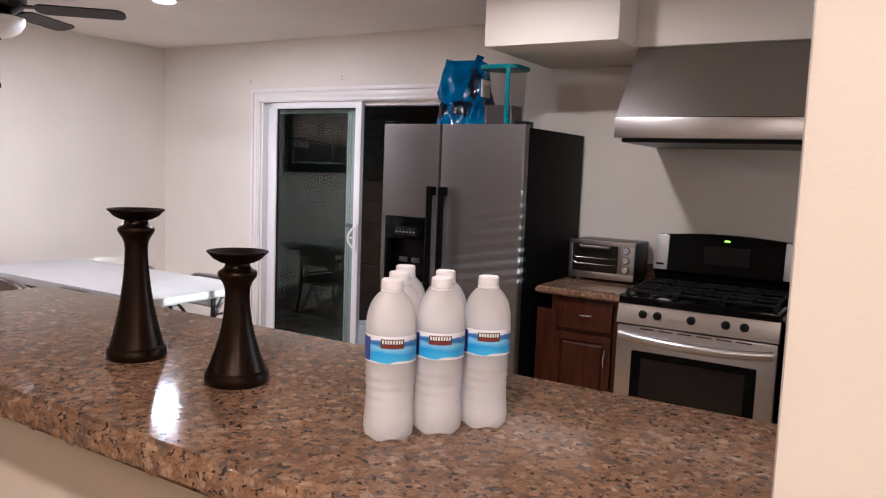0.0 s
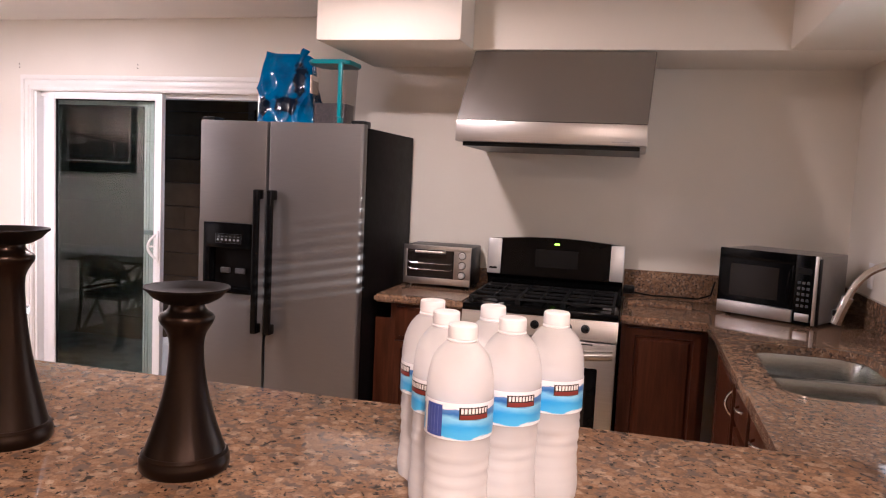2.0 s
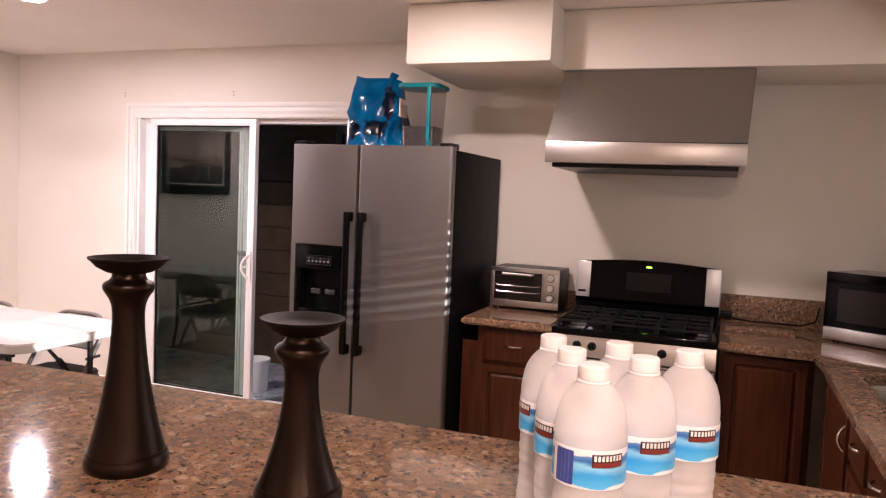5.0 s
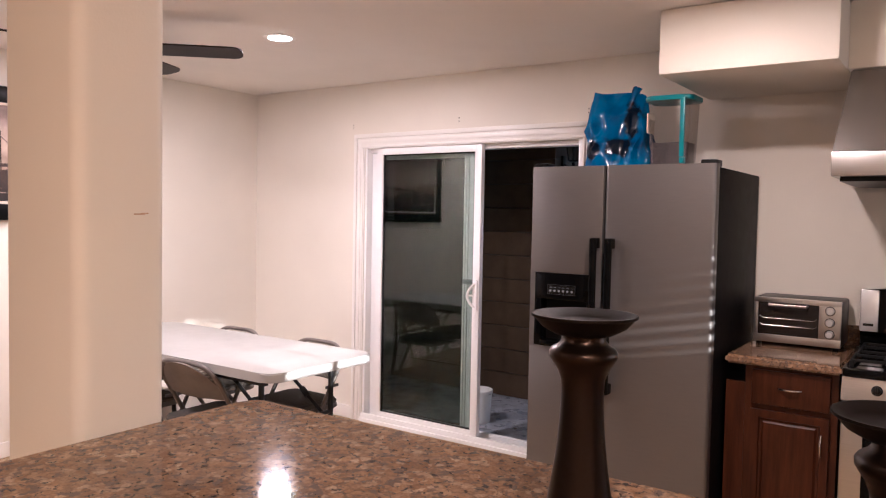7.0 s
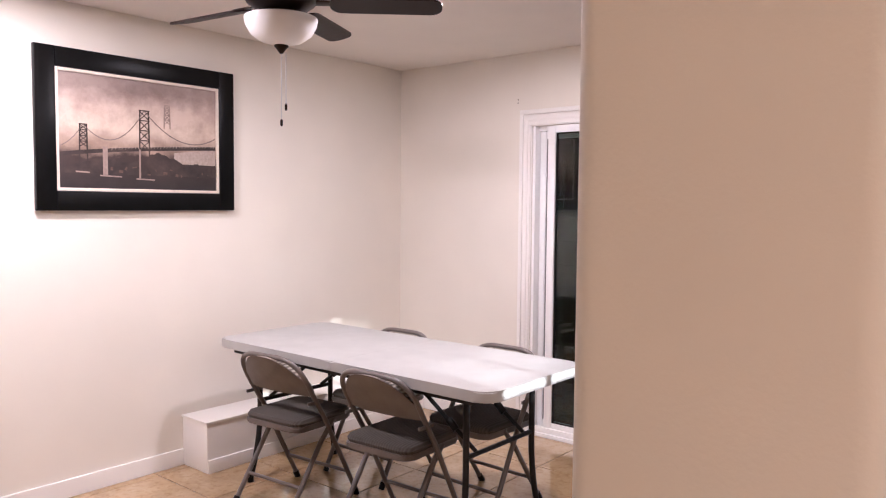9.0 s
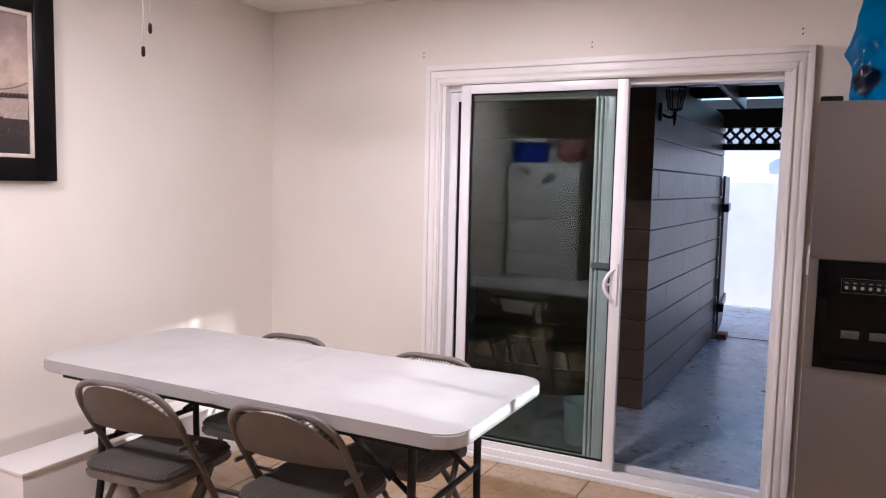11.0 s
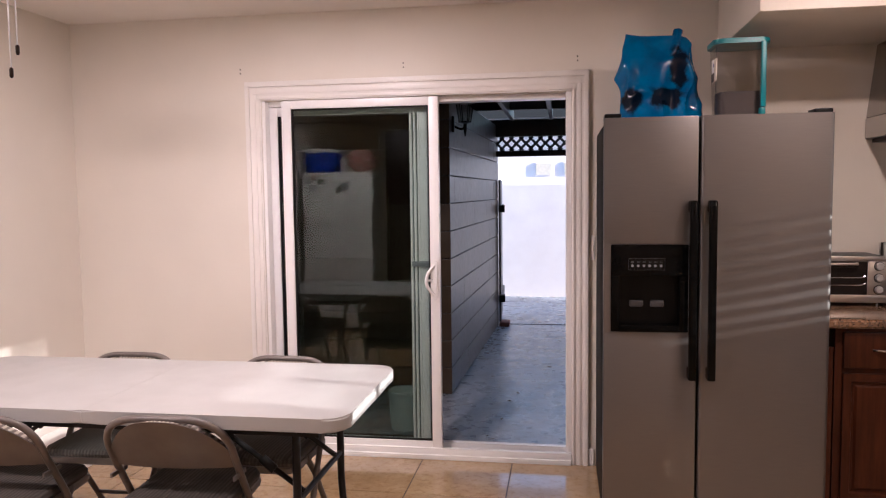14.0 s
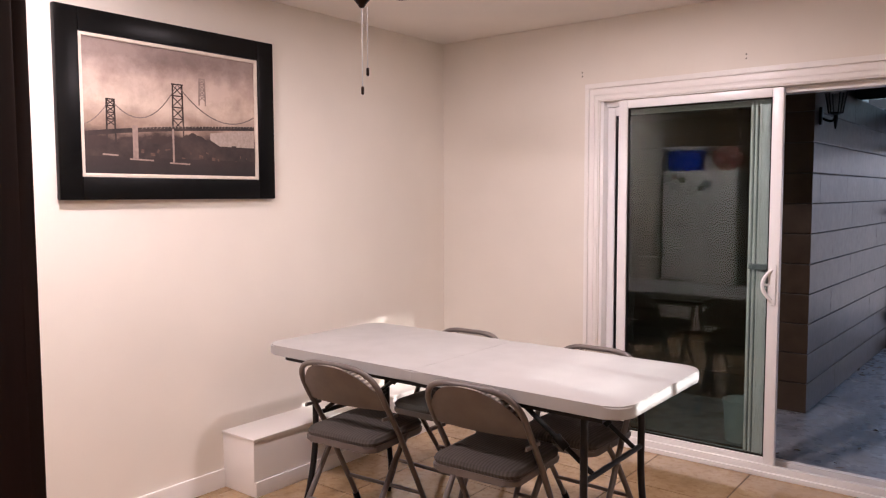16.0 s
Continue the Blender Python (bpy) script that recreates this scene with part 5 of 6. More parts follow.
for sx, x in ((1, TX1 - 0.21), (-1, TX0 + 0.21)):
    for y in (TY0 + 0.13, TY1 - 0.13):
        out = -1 if y < (TY0 + TY1) / 2 else 1
        pts = [(x, y, TZ - 0.06), (x, y, 0.45)] + arc((x, y, 0.40), (x, y + 0.0 * out, 0.22), (x + 0.02 * sx, y + 0.05 * out, 0.02), 6)
        part("leg", tube(pts, 0.0145), LEG_BLACK, tab)
        part("foot_cap", lathe([(0.017, 0), (0.017, 0.03)], 12, None, (x + 0.02 * sx, y + 0.05 * out, 0)), BLACK, tab)
    part("leg_crossbar", tube([(x, TY0 + 0.13, 0.44), (x, TY1 - 0.13, 0.44)], 0.011), LEG_BLACK, tab)
    part("leg_top_bar", tube([(x, TY0 + 0.07, TZ - 0.06), (x, TY1 - 0.07, TZ - 0.06)], 0.0145), LEG_BLACK, tab)
    for y in (TY0 + 0.20, TY1 - 0.20):
        part("brace", tube([(x, y, 0.45), (x - 0.38 * sx, y, TZ - 0.055)], 0.010), LEG_BLACK, tab)
        part("brace_lock", lathe([(0.017, -0.03), (0.017, 0.03)], 12), LEG_BLACK, tab).matrix_basis = pose(x - 0.13 * sx, y, 0.45 + 0.342 * (TZ - 0.505), 0, -50 * sx, 0)
part("fold_hinge", boxed(mid - 0.06, mid + 0.06, TY0 + 0.05, TY0 + 0.09, TZ - 0.06, TZ - 0.045), LEG_BLACK, tab)

# ---- folding chairs ----


def chair_model():
    c = thing("folding_chair", "taupe metal folding chair with striped padded seat and back", "chair", "folding chairs round the table")
    R = 0.0125
    top, half = 0.765, 0.215
    frame_pts = [(-half, 0.21, 0.015), (-half, -0.02, 0.45), (-half, -0.115, 0.60)]
    frame_pts += arc((-half, -0.135, 0.635), (-half, -0.21, top + 0.004), (-0.06, -0.205, top), 9)
    right = [(-x, y, z) for x, y, z in reversed([tuple(p) for p in frame_pts])]
    part("main_frame", tube([Vector(p) for p in frame_pts] + [Vector(p) for p in right], R), CHAIR_METAL, c)
    for s in (-1, 1):
        part("rear_leg", tube([(s * (half - 0.028), -0.24, 0.015), (s * (half - 0.028), -0.02, 0.33), (s * (half - 0.028), 0.07, 0.425)], R), CHAIR_METAL, c)
        part("foot_cap", tube([(s * half, 0.214, 0.0), (s * half, 0.198, 0.035)], 0.016), BLACK, c)
        part("foot_cap", tube([(s * (half - 0.028), -0.252, 0.0), (s * (half - 0.028), -0.228, 0.035)], 0.016), BLACK, c)
        part("brace", boxed(s * half - 0.004, s * half + 0.004, -0.10, 0.0, 0.475, 0.49), CHAIR_METAL, c).matrix_basis = pose(0, -0.055, 0.06, -2, 0, 0)
    part("front_stretcher", tube([(-half, 0.145, 0.14), (half, 0.145, 0.14)], 0.009), CHAIR_METAL, c)
    part("rear_stretcher", tube([(-half + 0.028, -0.155, 0.135), (half - 0.028, -0.155, 0.135)], 0.009), CHAIR_METAL, c)
    # back panel: bent sheet with a rounded top
    def sheet(y_shift, thick, shrink, low):
        bm = bmesh.new()
        cols, rows2 = 18, 10
        grid = []
        for side in (0, 1):
            layer = []
            for i in range(rows2 + 1):
                line = []
                for k in range(cols + 1):
                    u = -1 + 2 * k / cols
                    span = half - 0.006 - shrink
                    x = u * span
                    zt = top + 0.002 - 0.004 * (shrink > 0) - 0.125 * abs(u) ** 2.6
                    z = low + (zt - low) * i / rows2
                    y = -0.05 - 0.5 * (z - 0.5) * 1.16 - 0.045 * (1 - u * u) * 0.6 + y_shift - thick * side
                    line.append(bm.verts.new((x, y, z)))
                layer.append(line)
            grid.append(layer)
        for layer in grid:
            for i in range(rows2):
                for k in range(cols):
                    bm.faces.new((layer[i][k], layer[i][k + 1], layer[i + 1][k + 1], layer[i + 1][k]))
        rim = [(0, k) for k in range(cols)] + [(i, cols) for i in range(rows2)] + [(rows2, k) for k in range(cols, 0, -1)] + [(i, 0) for i in range(rows2, 0, -1)]
        for n0 in range(len(rim)):
            (i, k), (i2, k2) = rim[n0], rim[(n0 + 1) % len(rim)]
            bm.faces.new((grid[0][i][k], grid[0][i2][k2], grid[1][i2][k2], grid[1][i][k]))
        return bm
    back = part("backrest", sheet(-0.006, 0.006, 0.0, 0.575), CHAIR_METAL, c, "taupe steel back panel")
    part("back_cushion", sheet(0.027, 0.027, 0.009, 0.59), FABRIC_SUNLIT, back, "striped fabric back cushion")
    bm = slab(rounded(-half + 0.022, half - 0.022, -0.185, 0.215, 0.05, 6), 0.405, 0.432)
    bmesh.ops.bevel(bm, geom=[e for e in bm.edges if abs(e.verts[0].co.z - e.verts[1].co.z) < 0.001], offset=0.006, segments=2, affect="EDGES")
    pan = part("seat_pan", bm, CHAIR_METAL, c)
    bm = bmesh.new()
    ring_sets = []
    for inset, z in ((0.0, 0.432), (-0.004, 0.446), (0.004, 0.46), (0.03, 0.468), (0.09, 0.471)):
        ring_sets.append([bm.verts.new((x, y, z)) for x, y in rounded(-half + 0.026 + inset, half - 0.026 - inset, -0.18 + inset, 0.21 - inset, 0.055, 6)])
    for a, b in zip(ring_sets, ring_sets[1:]):
        for i in range(len(a)):
            j = (i + 1) % len(a)
            bm.faces.new((a[i], a[j], b[j], b[i]))
    bm.faces.new(list(reversed(ring_sets[0])))
    bm.faces.new(ring_sets[-1])
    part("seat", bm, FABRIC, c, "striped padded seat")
    return c


chair = chair_model()
spots = [(-4.30, 3.07, 5), (-3.635, 3.13, 3), (-4.265, 3.635, 181), (-3.545, 3.63, 179)]
chair.matrix_basis = pose(spots[0][0], spots[0][1], 0, 0, 0, spots[0][2])
for x, y, turn in spots[1:]:
    copy_thing(chair, pose(x, y, 0, 0, 0, turn))

# ---- boxed ledge along the wall ----
led = thing("ledge_box", "low white painted boxed ledge along the wall", "ledge")
part("box", boxed(WEST, -4.930, 2.955, NORTH - 0.001, 0, 0.278, bevel=0.003), TRIM, led)
part("base_board", boxed(-4.930, -4.917, 2.957, NORTH - 0.016, 0, 0.075, bevel=0.003), TRIM, led)
part("top_board", boxed(WEST, -4.923, 2.948, NORTH - 0.002, 0.278, 0.29, bevel=0.003), TRIM, led)

# ---- framed bridge picture ----
pic = thing("framed_picture", "sepia painting of a suspension bridge in a wide black frame", "picture", at=(WEST, 2.735, 1.857))
PW, PH = 1.115, 0.802
bm = bmesh.new()
fw = 0.098
for y0, y1, z0, z1 in ((-PW / 2, -PW / 2 + fw, -PH / 2, PH / 2), (PW / 2 - fw, PW / 2, -PH / 2, PH / 2), (-PW / 2 + fw, PW / 2 - fw, PH / 2 - fw, PH / 2), (-PW / 2 + fw, PW / 2 - fw, -PH / 2, -PH / 2 + fw)):
    block(bm, 0.004, 0.034, y0, y1, z0, z1, bevel=0.006)
part("frame", bm, BLACK, pic, "wide satin black frame")
bm = bmesh.new()
f2 = 0.016
A, B = PW / 2 - fw, PH / 2 - fw
for y0, y1, z0, z1 in ((-A, -A + f2, -B, B), (A - f2, A, -B, B), (-A + f2, A - f2, B - f2, B), (-A + f2, A - f2, -B, -B + f2)):
    block(bm, 0.004, 0.026, y0, y1, z0, z1, bevel=0.003)
part("inner_liner", bm, CREAM, pic, "cream inner liner")
part("backing_board", boxed(0.0, 0.004, -PW / 2 + 0.03, PW / 2 - 0.03, -PH / 2 - 0.012, PH / 2 - 0.03), CREAM, pic)
A, B = A - f2, B - f2
part("canvas", boxed(0.004, 0.016, -A, A, -B, B), CANVAS, pic, "sepia bridge painting")
X0, X1 = 0.0162, 0.0172


def py(u):
    return -A + 2 * A * u


def pz(v):
    return -B + 2 * B * v


def stroke(bm, u0, v0, u1, v1, w, lift=0.0):
    a, b = Vector((py(u0), pz(v0))), Vector((py(u1), pz(v1)))
    n = (b - a).normalized()
    n = Vector((-n.y, n.x)) * w / 2
    q = [bm.verts.new((X1 + lift, *p)) for p in (a - n, b - n, b + n, a + n)]
    bm.faces.new(q)


def tower(u, top, foot, wide, mat, deck=0.36):
    bm = bmesh.new()
    for s in (-1, 1):
        stroke(bm, u + s * wide, foot, u + s * wide * 0.8, top, 0.008)
    levels = [deck + (top - deck) * k / 4 for k in range(5)]
    for a, b in zip(levels, levels[1:]):
        stroke(bm, u - wide, a, u + wide, b, 0.005)
        stroke(bm, u + wide, a, u - wide, b, 0.005)
        stroke(bm, u - wide, b, u + wide, b, 0.006)
    tagged(part("bridge_tower", bm, mat, pic), kind="stuff")


def sag(bm, u0, v0, u1, v1, dip, w):
    last = None
    for k in range(13):
        s = k / 12
        p = (u0 + (u1 - u0) * s, v0 + (v1 - v0) * s - 4 * dip * s * (1 - s))
        if last:
            stroke(bm, *last, *p, w)
        last = p


rng = random.Random(9)
bm = bmesh.new()
crest, shore = [], []
for k in range(61):
    u = k / 60
    hgt = 0.16 + 0.17 * math.exp(-((u - 0.60) / 0.15) ** 2) + 0.10 * math.exp(-((u - 0.25) / 0.16) ** 2) + rng.uniform(0, 0.02)
    crest.append(bm.verts.new((X1 - 0.0006, py(u), pz(hgt))))
    shore.append(bm.verts.new((X1 - 0.0006, py(u), pz(0.13))))
for k in range(60):
    bm.faces.new((shore[k], shore[k + 1], crest[k + 1], crest[k]))
part("hill", bm, PRINT_DARK, pic)
for k in range(11):
    u = 0.67 + 0.31 * k / 10 + rng.uniform(-0.01, 0.01)
    bm = bmesh.new()
    stroke(bm, u, 0.13, u + rng.uniform(-0.004, 0.004), 0.17 + rng.uniform(0.0, 0.09), rng.uniform(0.018, 0.036), 0.0002 + 0.00004 * k)
    part("painted_building", bm, PRINT_DARK, pic)
tower(0.505, 0.73, 0.10, 0.034, PRINT_DARK)
tower(0.137, 0.56, 0.145, 0.024, PRINT_DARK)
tower(0.655, 0.80, 0.58, 0.020, PRINT_HAZE, 0.62)
bm = bmesh.new()
last = None
for k in range(21):
    u = 0.004 + 0.992 * k / 20
    v = 0.315 + 0.115 * u - 0.10 * (u - 0.5) ** 2 * (1 if u < 0.5 else 0.3)
    edge = [bm.verts.new((X1 + 0.0004, py(u), pz(v) + s * 0.010)) for s in (-1, 1)]
    if last:
        bm.faces.new((last[0], edge[0], edge[1], last[1]))
    last = edge
part("bridge_deck", bm, PRINT_DARK, pic)
bm = bmesh.new()
sag(bm, 0.137, 0.56, 0.505, 0.73, 0.20, 0.005)
sag(bm, 0.505, 0.73, 0.995, 0.52, 0.16, 0.006)
sag(bm, 0.137, 0.56, 0.005, 0.36, 0.03, 0.004)
part("bridge_cable", bm, PRINT_CABLE, pic)
bm = bmesh.new()
bay = [(0.70, 0.30), (0.76, 0.25), (0.995, 0.25), (0.995, 0.41), (0.85, 0.385), (0.70, 0.355)]
bm.faces.new([bm.verts.new((X1 - 0.0008, py(u), pz(v))) for u, v in bay])
part("pale_bay", bm, PRINT_PALE, pic)
bm = bmesh.new()
for k in range(26):
    u = 0.14 + 0.84 * k / 25
    stroke(bm, u, 0.36, u, 0.38 + 0.10 * abs(math.sin(3.2 * (u - 0.3))), 0.0011, -0.0003)
tagged(part("hanger_lines", bm, PRINT_HAZE, pic), kind="stuff")
bm = bmesh.new()
for k in range(34):
    u = 0.30 + 0.68 * k / 33
    v = 0.315 + 0.115 * u - 0.10 * (u - 0.5) ** 2 * (1 if u < 0.5 else 0.3)
    stroke(bm, u, v + 0.004, u + 0.006, v + 0.024, 0.0022, 0.0008)
part("railing_tick", bm, PRINT_PALE, pic)
for k in range(16):
    u = 0.30 + 0.68 * k / 15 + rng.uniform(-0.015, 0.015)
    low = rng.uniform(0.13, 0.2)
    bm = bmesh.new()
    stroke(bm, u, low, u + rng.uniform(0.005, 0.03), low + rng.uniform(-0.01, 0.02), rng.uniform(0.006, 0.018), 0.0003)
    part("shore_patch", bm, PRINT_RUST, pic)
bm = bmesh.new()
stroke(bm, 0.262, 0.12, 0.262, 0.375, 0.026, 0.0008)
for u0, u1, v in ((0.23, 0.36, 0.115), (0.09, 0.17, 0.145), (0.45, 0.57, 0.095)):
    stroke(bm, u0, v, u1, v - 0.006, 0.007, 0.0009)
stroke(bm, 0.474, 0.10, 0.474, 0.37, 0.010, 0.0009)
tagged(part("pier_highlight", bm, PRINT_HAZE, pic), kind="stuff")

# ---- ceiling fan ----
fan = thing("ceiling_fan", "dark bronze five-blade ceiling fan with a frosted bowl light", "ceiling fan", at=(-3.86, 2.635, CEIL))
part("canopy", lathe([(0.075, 0.0), (0.075, -0.02), (0.05, -0.05), (0.03, -0.06)], 32), BRONZE, fan)
part("motor", lathe([(0.05, -0.05), (0.12, -0.07), (0.155, -0.10), (0.158, -0.135), (0.14, -0.165), (0.10, -0.195), (0.07, -0.205)], 40), BRONZE, fan)
part("light_kit", lathe([(0.07, -0.20), (0.09, -0.21), (0.09, -0.225), (0.06, -0.23)], 32), BRONZE, fan)
part("bowl_shade", lathe([(0.148, -0.222), (0.150, -0.228), (0.145, -0.255), (0.125, -0.29), (0.085, -0.318), (0.03, -0.333), (0.005, -0.335)], 40), FROSTED, fan, "frosted white glass bowl")
part("finial", lathe([(0.028, -0.332), (0.03, -0.338), (0.018, -0.352), (0.008, -0.366), (0.004, -0.368)], 20), BRONZE, fan)
for k in range(5):
    ang = 43 + 72 * k
    b = part("blade", slab(rounded(0.20, 0.665, -0.062, 0.062, 0.05, 6), -0.004, 0.004), DARKWOOD, fan, "dark wooden blade")
    b.matrix_basis = pose(0, 0, -0.165, 0, 0, ang) @ pose(0, 0, 0, -13, 0, 0)
    part("blade_arm", boxed(-0.12, 0.06, -0.02, 0.02, 0.004, 0.012, bevel=0.003), BRONZE, b).matrix_basis = pose(0.21, 0, 0)
for dx, dy, low in ((0.0, 0.0, -0.64), (0.012, 0.014, -0.575)):
    p = part("pull_chain", tube([(dx, dy, -0.36), (dx, dy, low)], 0.0022, steps=6), SILVER, fan, "beaded pull chain")
    part("chain_knob", lathe([(0.003, low - 0.025), (0.0055, low - 0.02), (0.0055, low), (0.003, low + 0.004)], 12, None, (dx, dy, 0)), BRONZE, p)

# ---- the side of the room behind the walk ----
w = thing("old_refrigerator", "white top-freezer refrigerator with magnets on its door", "refrigerator")
WX0, WX1, WY = -5.11, -4.345, 1.1
part("body", boxed(WX0, WX1, 0.38, WY - 0.06, 0.03, 1.715, bevel=0.01), FRIDGE_WHITE, w)
top_door = part("door", boxed(WX0, WX1, WY - 0.056, WY, 1.15, 1.715, bevel=0.012), FRIDGE_WHITE, w)
low_door = part("door", boxed(WX0, WX1, WY - 0.056, WY, 0.08, 1.135, bevel=0.012), FRIDGE_WHITE, w)
part("handle", boxed(WX0 + 0.02, WX0 + 0.045, WY, WY + 0.03, 1.2, 1.45, bevel=0.008), FRIDGE_WHITE, top_door)
part("handle", boxed(WX0 + 0.02, WX0 + 0.045, WY, WY + 0.03, 0.72, 1.08, bevel=0.008), FRIDGE_WHITE, low_door)
part("grille", boxed(WX0 + 0.01, WX1 - 0.01, WY - 0.09, WY - 0.065, 0.0, 0.08), BLACK, w)
rng = random.Random(2)
for x, z, s, mat in ((-5.05, 1.63, 0.03, GREY), (-4.98, 1.66, 0.025, LOGO_RED), (-4.90, 1.62, 0.03, BLACK), (-4.99, 1.55, 0.035, GREY), (-4.84, 1.63, 0.025, SILVER), (-4.64, 1.56, 0.05, GREY), (-4.62, 1.50, 0.045, LOGO_WHITE), (-4.70, 1.53, 0.03, BLACK)):
    g = thing("fridge_magnet", "small fridge magnet on the white door", "magnet", "magnets on the white refrigerator")
    part("plate", boxed(x - s, x + s, WY, WY + 0.005, z - s, z + s, bevel=0.002), mat, g)
k = thing("cooler", "blue plastic drinks cooler with a white lid", "cooler", at=(-4.93, 0.86, 1.715))
part("tub", boxed(-0.17, 0.17, -0.13, 0.13, 0, 0.22, bevel=0.02), BLUE, k)
part("lid", boxed(-0.175, 0.175, -0.135, 0.135, 0.22, 0.265, bevel=0.012), FRIDGE_WHITE, k)
k = thing("jar", "small clear glass jar with a metal lid", "jar", at=(-4.68, 0.95, 1.715))
part("glass", lathe([(0.035, 0), (0.037, 0.01), (0.037, 0.13), (0.025, 0.16)], 20), SILVER, k)
part("lid", lathe([(0.026, 0.16), (0.026, 0.19), (0.02, 0.195)], 20), CHROME, k)
k = thing("snack_bag", "red and white crumpled snack bags in a heap", "bag", at=(-4.49, 0.88, 1.715))
bm = bmesh.new()
bmesh.ops.create_icosphere(bm, subdivisions=4, radius=1)
for v in bm.verts:
    p = Vector((v.co.x * 0.15, v.co.y * 0.11, 0.12 + v.co.z * 0.12))
    v.co = p + v.co * noise.noise(v.co * 2.6) * 0.05
    v.co.z = max(0.0, v.co.z)
part("bag_body", bm, RED, k)
d = thing("tall_cabinet", "tall dark-stained wooden cabinet with two doors", "cabinet")
part("body", boxed(-4.20, -2.755, 0.45, 1.03, 0.0, 2.15, bevel=0.004), DARKWOOD, d)
for x0, x1 in ((-4.18, -3.505), (-3.495, -2.775)):
    p = part("door", boxed(x0, x1, 1.032, 1.052, 0.08, 2.12, bevel=0.004), DARKWOOD, d)
    part("panel", boxed(x0 + 0.08, x1 - 0.08, 1.052, 1.06, 0.2, 2.0, bevel=0.006), DARKWOOD, p)

# ---- outdoors ----
GZ = -0.014
tagged(part("ground", boxed(-150, 150, NORTH + 0.14, 300, GZ - 0.2, GZ), CONCRETE, None, "", False), "grey worn concrete ground", "ground", "", "structure")
tagged(part("ground_side", boxed(EAST + 0.14, 150, -150, NORTH + 0.14, GZ - 0.2, GZ - 0.01), CONCRETE, None, "", False), "grey worn concrete ground", "ground", "", "structure")
joint = thing("slab_joint", "dark joint across the concrete slab", "joint")
part("strip", boxed(-3.02, 1.5, 9.17, 9.19, GZ, GZ + 0.004), MORTAR, joint)
OX, OY0, OY1, OTOP = -3.15, 6.15, 9.10, 2.19
bw = tagged(part("wall_block", boxed(-5.6, OX - 0.012, OY0 + 0.012, OY1, GZ, OTOP), MORTAR, None, "", False), "dark brown painted concrete block wall", "wall", "", "structure")
bw.matrix_basis = pose(OX, OY0, 0, 0, 0, -1.8) @ pose(-OX, -OY0, 0)
fence = tagged(part("wall_garden", boxed(-14, 14, 11.45, 11.6, GZ, 1.58), STUCCO, None, "", False), "pale sunlit stucco garden wall", "wall", "", "structure")
house = thing("neighbour_house", "pale stucco house beyond the garden wall", "house")
part("wall", boxed(-16, 10, 17.0, 23.0, GZ, 3.0), STUCCO, house)
part("roof", boxed(-16.6, 10.6, 16.4, 23.5, 3.0, 3.18), RAFTER, house)
for x in (-2.75, -2.15):
    wdw = part("window", boxed(x - 0.16, x + 0.16, 16.96, 17.02, 1.84, 2.08), CREAM, house)
    part("frame", boxed(x - 0.19, x + 0.19, 16.98, 17.01, 1.81, 2.11), STUCCO, wdw)

# added wall on the patio's unseen east side
setting("wall_patio", boxed(1.62, 1.76, 4.2, 10.4, GZ, 2.445), PATIO_WALL, "unseen plain brown wall added to close the patio", "wall")
# unseen wall, added to keep daylight from coming in at the west gap
setting("added_wall_west", boxed(-5.74, -5.6, NORTH + 0.14, 6.4, GZ, 2.445), PATIO_WALL, "unseen plain brown wall added to close the patio", "wall")
roof = thing("patio_roof", "dark painted timber patio roof with open rafters", "roof")
part("deck", boxed(-5.6, 1.61, NORTH + 0.145, 9.1, 2.42, 2.45), RAFTER, roof)
for x in [-3.30 + 0.418 * k for k in range(11)]:
    part("rafter", boxed(x - 0.02, x + 0.02, NORTH + 0.16, 9.0, 2.26, 2.42, bevel=0.003), RAFTER, roof)
for y in (5.6, 6.5, 7.4, 8.3):
    part("purlin", boxed(-5.4, 1.6, y - 0.02, y + 0.02, 2.30, 2.40), RAFTER, roof)
part("header", boxed(-5.4, 1.6, 8.98, 9.08, 2.085, 2.27, bevel=0.004), RAFTER, roof)
lat = thing("lattice", "dark diagonal timber lattice strip under the patio beam", "lattice")
part("rail", boxed(-3.1, 1.6, 9.0, 9.06, 1.87, 1.935, bevel=0.003), RAFTER, lat)
for k in range(44):
    for s in (-1, 1):
        p = part("slat", boxed(-0.105, 0.105, -0.006, 0.006, -0.014, 0.014), RAFTER, lat, "", False)
        p.matrix_basis = pose(-3.05 + 0.105 * k, 9.02 + 0.013 * s, 2.01, 0, 45 * s, 0)
part("post", boxed(1.5, 1.6, 8.99, 9.07, GZ, 2.085), RAFTER, lat)
gate = thing("gate", "dark wooden garden gate standing open", "gate", at=(-3.07, 9.06, 0))
for k in range(6):
    part("board", boxed(0.0, 0.025, 0.0 + 0.15 * k, 0.145 + 0.15 * k, 0.03, 1.62, bevel=0.003), RAFTER, gate)
for z in (0.3, 1.3):
    part("rail", boxed(0.025, 0.05, 0.02, 0.88, z - 0.04, z + 0.04), RAFTER, gate)
    part("hinge", boxed(0.0, 0.07, -0.06, 0.02, z - 0.04, z + 0.04, bevel=0.004), IRON, gate)
gate.matrix_basis = pose(-3.045, 9.06, 0, 0, 0, 3.5)
gp = thing("gate_post", "dark steel gate post", "post")
part("post", boxed(-3.10, -3.06, 9.0, 9.04, GZ, 1.86), IRON, gp)
bk = thing("brick", "single red brick at the foot of the gate", "brick")
part("body", boxed(-3.04, -2.93, 9.0, 9.2, GZ, 0.035, bevel=0.005), BRICK, bk)
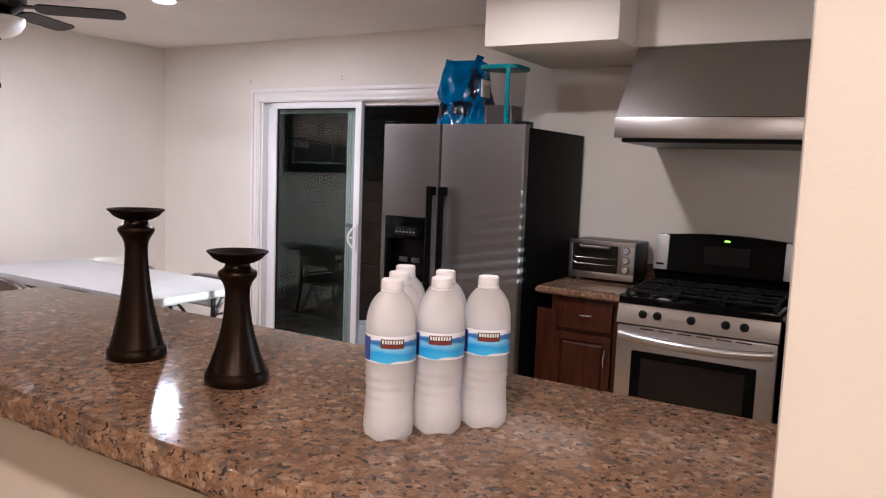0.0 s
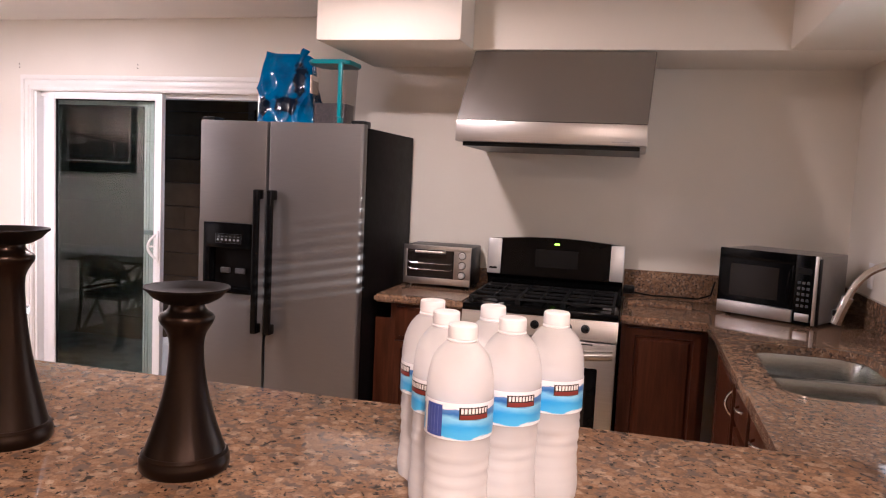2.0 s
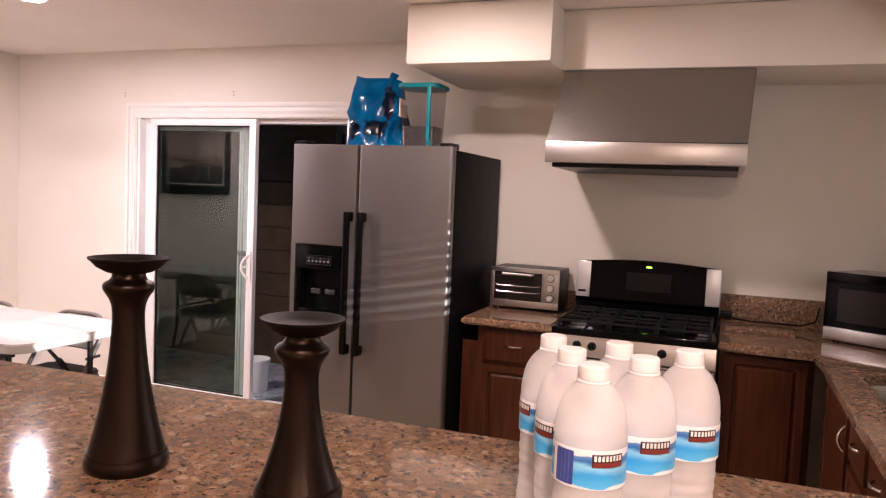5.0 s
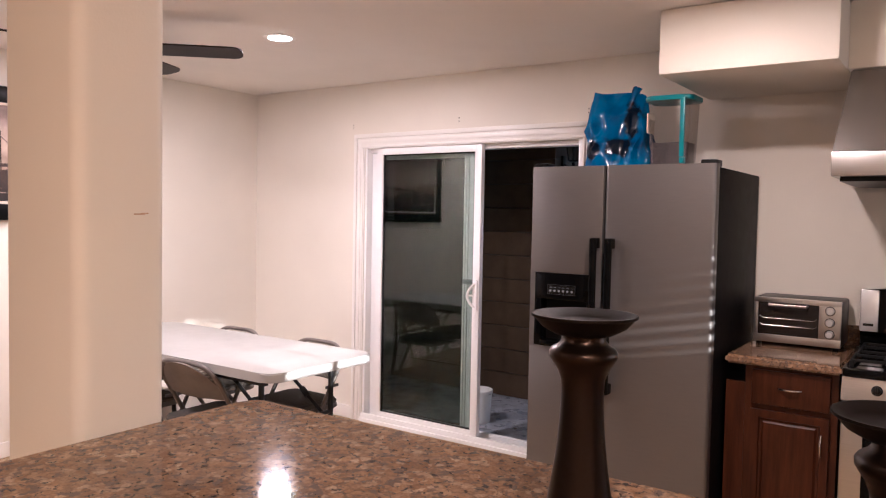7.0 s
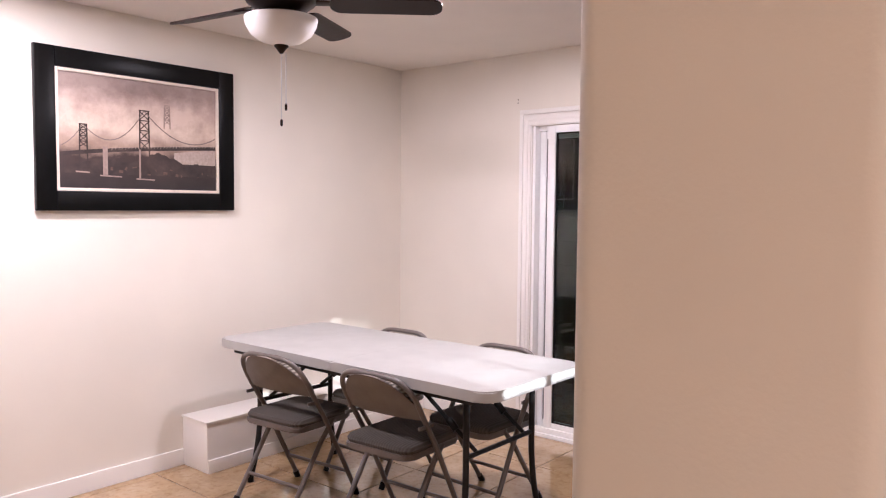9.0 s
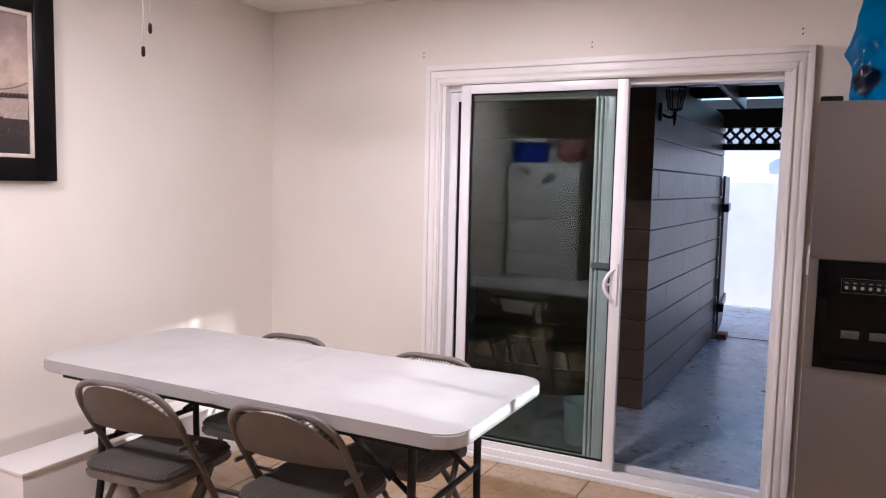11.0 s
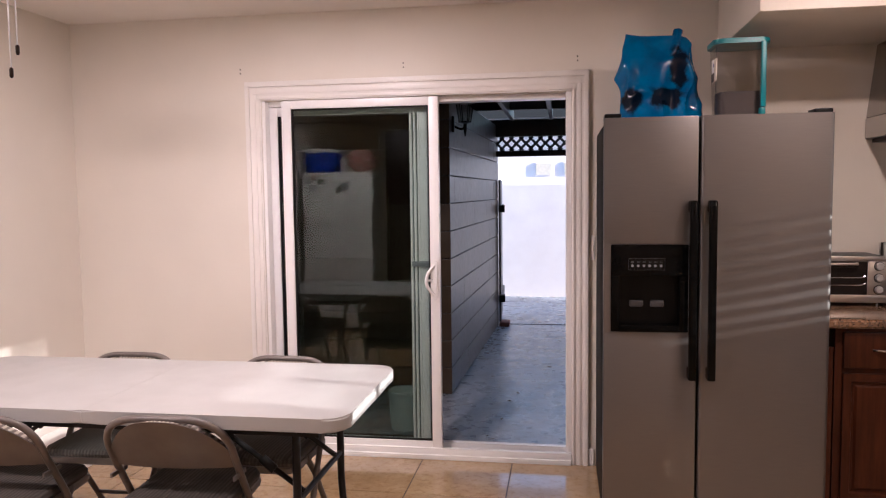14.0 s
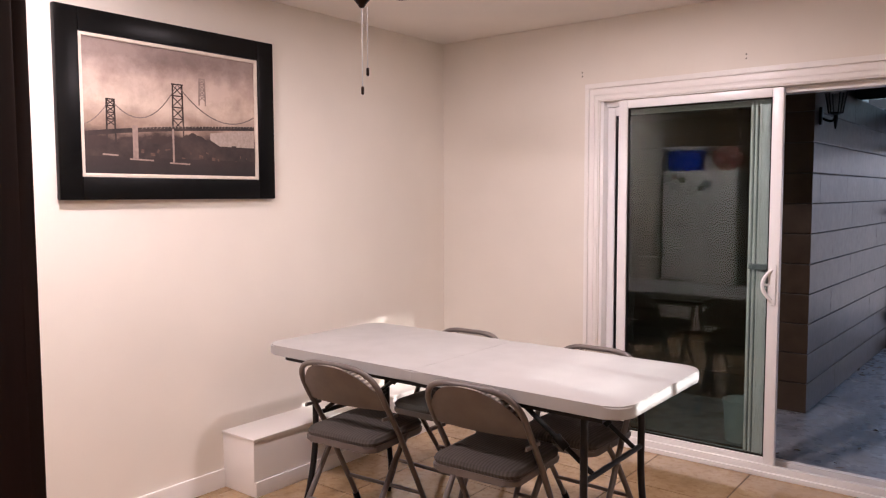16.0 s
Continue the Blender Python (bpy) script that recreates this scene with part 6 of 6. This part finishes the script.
bu = thing("bucket", "white plastic bucket on the patio concrete", "bucket", at=(-3.335, 5.33, GZ))
part("tub", lathe([(0.085, 0), (0.088, 0.004), (0.101, 0.225), (0.107, 0.227), (0.107, 0.246), (0.103, 0.25), (0.099, 0.247), (0.084, 0.016), (0.01, 0.014)], 36), FRIDGE_WHITE, bu)
part("handle", tube(arc((-0.108, 0, 0.228), (0, -0.15, 0.12), (0.108, 0, 0.228), 12), 0.0025), CHROME, bu)

lan = thing("wall_lantern", "black metal carriage lantern on the block wall", "lantern", at=(OX + 0.004, 6.28, 2.0))
part("back_plate", boxed(0.0, 0.018, -0.035, 0.035, -0.07, 0.05, bevel=0.006), BLACK, lan)
part("arm", tube(arc((0.01, 0, -0.02), (0.095, 0, -0.08), (0.095, 0, 0.0), 8), 0.009), BLACK, lan)
part("cage_base", lathe([(0.004, -0.10), (0.012, -0.06), (0.014, -0.01), (0.045, 0.0), (0.045, 0.008)], 6, None, (0.095, 0, 0)), BLACK, lan)
g = part("glass", lathe([(0.04, 0.008), (0.062, 0.14), (0.06, 0.145)], 6, None, (0.095, 0, 0)), CLEAR, lan, "", False)
for q in range(6):
    a = radians(60 * q)
    part("cage_bar", tube([(0.095 + 0.043 * math.cos(a), 0.043 * math.sin(a), 0.005), (0.095 + 0.066 * math.cos(a), 0.066 * math.sin(a), 0.145)], 0.004, steps=6), BLACK, lan)
part("cap", lathe([(0.075, 0.14), (0.07, 0.15), (0.045, 0.18), (0.015, 0.20), (0.01, 0.225), (0.004, 0.235)], 6, None, (0.095, 0, 0)), BLACK, lan)
rng = random.Random(7)
bm = bmesh.new()
for k in range(60):
    x, y = (rng.uniform(OX + 0.02, OX + 0.25), rng.uniform(7.6, 8.9)) if k < 34 else (rng.uniform(OX, -1.6), rng.uniform(5.1, 8.8))
    s, a = rng.uniform(0.012, 0.03), rng.uniform(0, 6.3)
    q = [bm.verts.new((x + s * math.cos(a + b) * f, y + s * math.sin(a + b) * f, GZ + 0.004 + rng.uniform(0, 0.012))) for b, f in ((0, 1.4), (1.57, 0.5), (3.14, 1.4), (4.71, 0.5))]
    bm.faces.new(q)
tagged(part("dry_leaves", bm, LEAF, None, "", False), "scattered dry leaves on the concrete", "leaves", "", "stuff")

# ---- pieces of the block wall and of the floor ----


def block_piece(length, high):
    bm = block(bmesh.new(), -length / 2, length / 2, -0.012, 0.014, -high / 2, high / 2)
    long = [e for e in bm.edges if abs(e.verts[0].co.x - e.verts[1].co.x) > 0.01 and e.verts[0].co.y < 0]
    bmesh.ops.bevel(bm, geom=long, offset=0.005, segments=2, profile=0.6, affect="EDGES")
    return bm


COURSE = 0.203
full = mesh_of("concrete_block", block_piece(0.3996, COURSE - 0.006), BLOCK)
short = mesh_of("concrete_block", block_piece(0.1996, COURSE - 0.006), BLOCK)
for row in range(11):
    z = GZ + COURSE * (row + 0.5)
    shift = 0.2 if row % 2 else 0.0
    for side in (0, 1):
        length = (OY1 - OY0) if side == 0 else 2.2
        s = 0.0
        while s < length - 0.05:
            wide = 0.2 if (s == 0.0 and shift) else 0.4
            if s + wide > length + 0.01:
                wide = 0.2
            ob = new("concrete_block", full if wide == 0.4 else short)
            ob.parent = bw
            jit = rng.uniform(-0.0006, 0.0006)
            if side == 0:
                ob.matrix_basis = pose(OX - 0.012 + jit, OY0 + s + wide / 2, z, 0, 0, 90)
            else:
                ob.matrix_basis = pose(OX - s - wide / 2 - 0.002, OY0 + 0.012 + jit, z)
            s += wide

floor = tagged(part("floor", boxed(WEST - 0.14, FAR_EAST + 0.14, SOUTH - 0.14, NORTH + 0.139, -0.15, -0.0035), GROUT, None, "", False), "tan ceramic tile floor", "floor", "", "structure")
tile_mesh = mesh_of("tile", block(bmesh.new(), -0.2472, 0.2472, -0.2472, 0.2472, -0.006, 0.0, bevel=0.002), TILE)
for i in range(-5, 13):
    for j in range(-15, 1):
        x, y = -3.11 + 0.25 + 0.5 * (i - 0), 4.77 - 0.25 + 0.5 * (j - 0)
        if x - 0.25 > FAR_EAST or x + 0.25 < WEST - 0.02 or y + 0.25 < SOUTH or y > NORTH:
            continue
        if y > 1.3 and x > 1.3:
            continue
        ob = new("tile", tile_mesh)
        ob.parent = floor
        ob.matrix_basis = pose(x, y, 0)
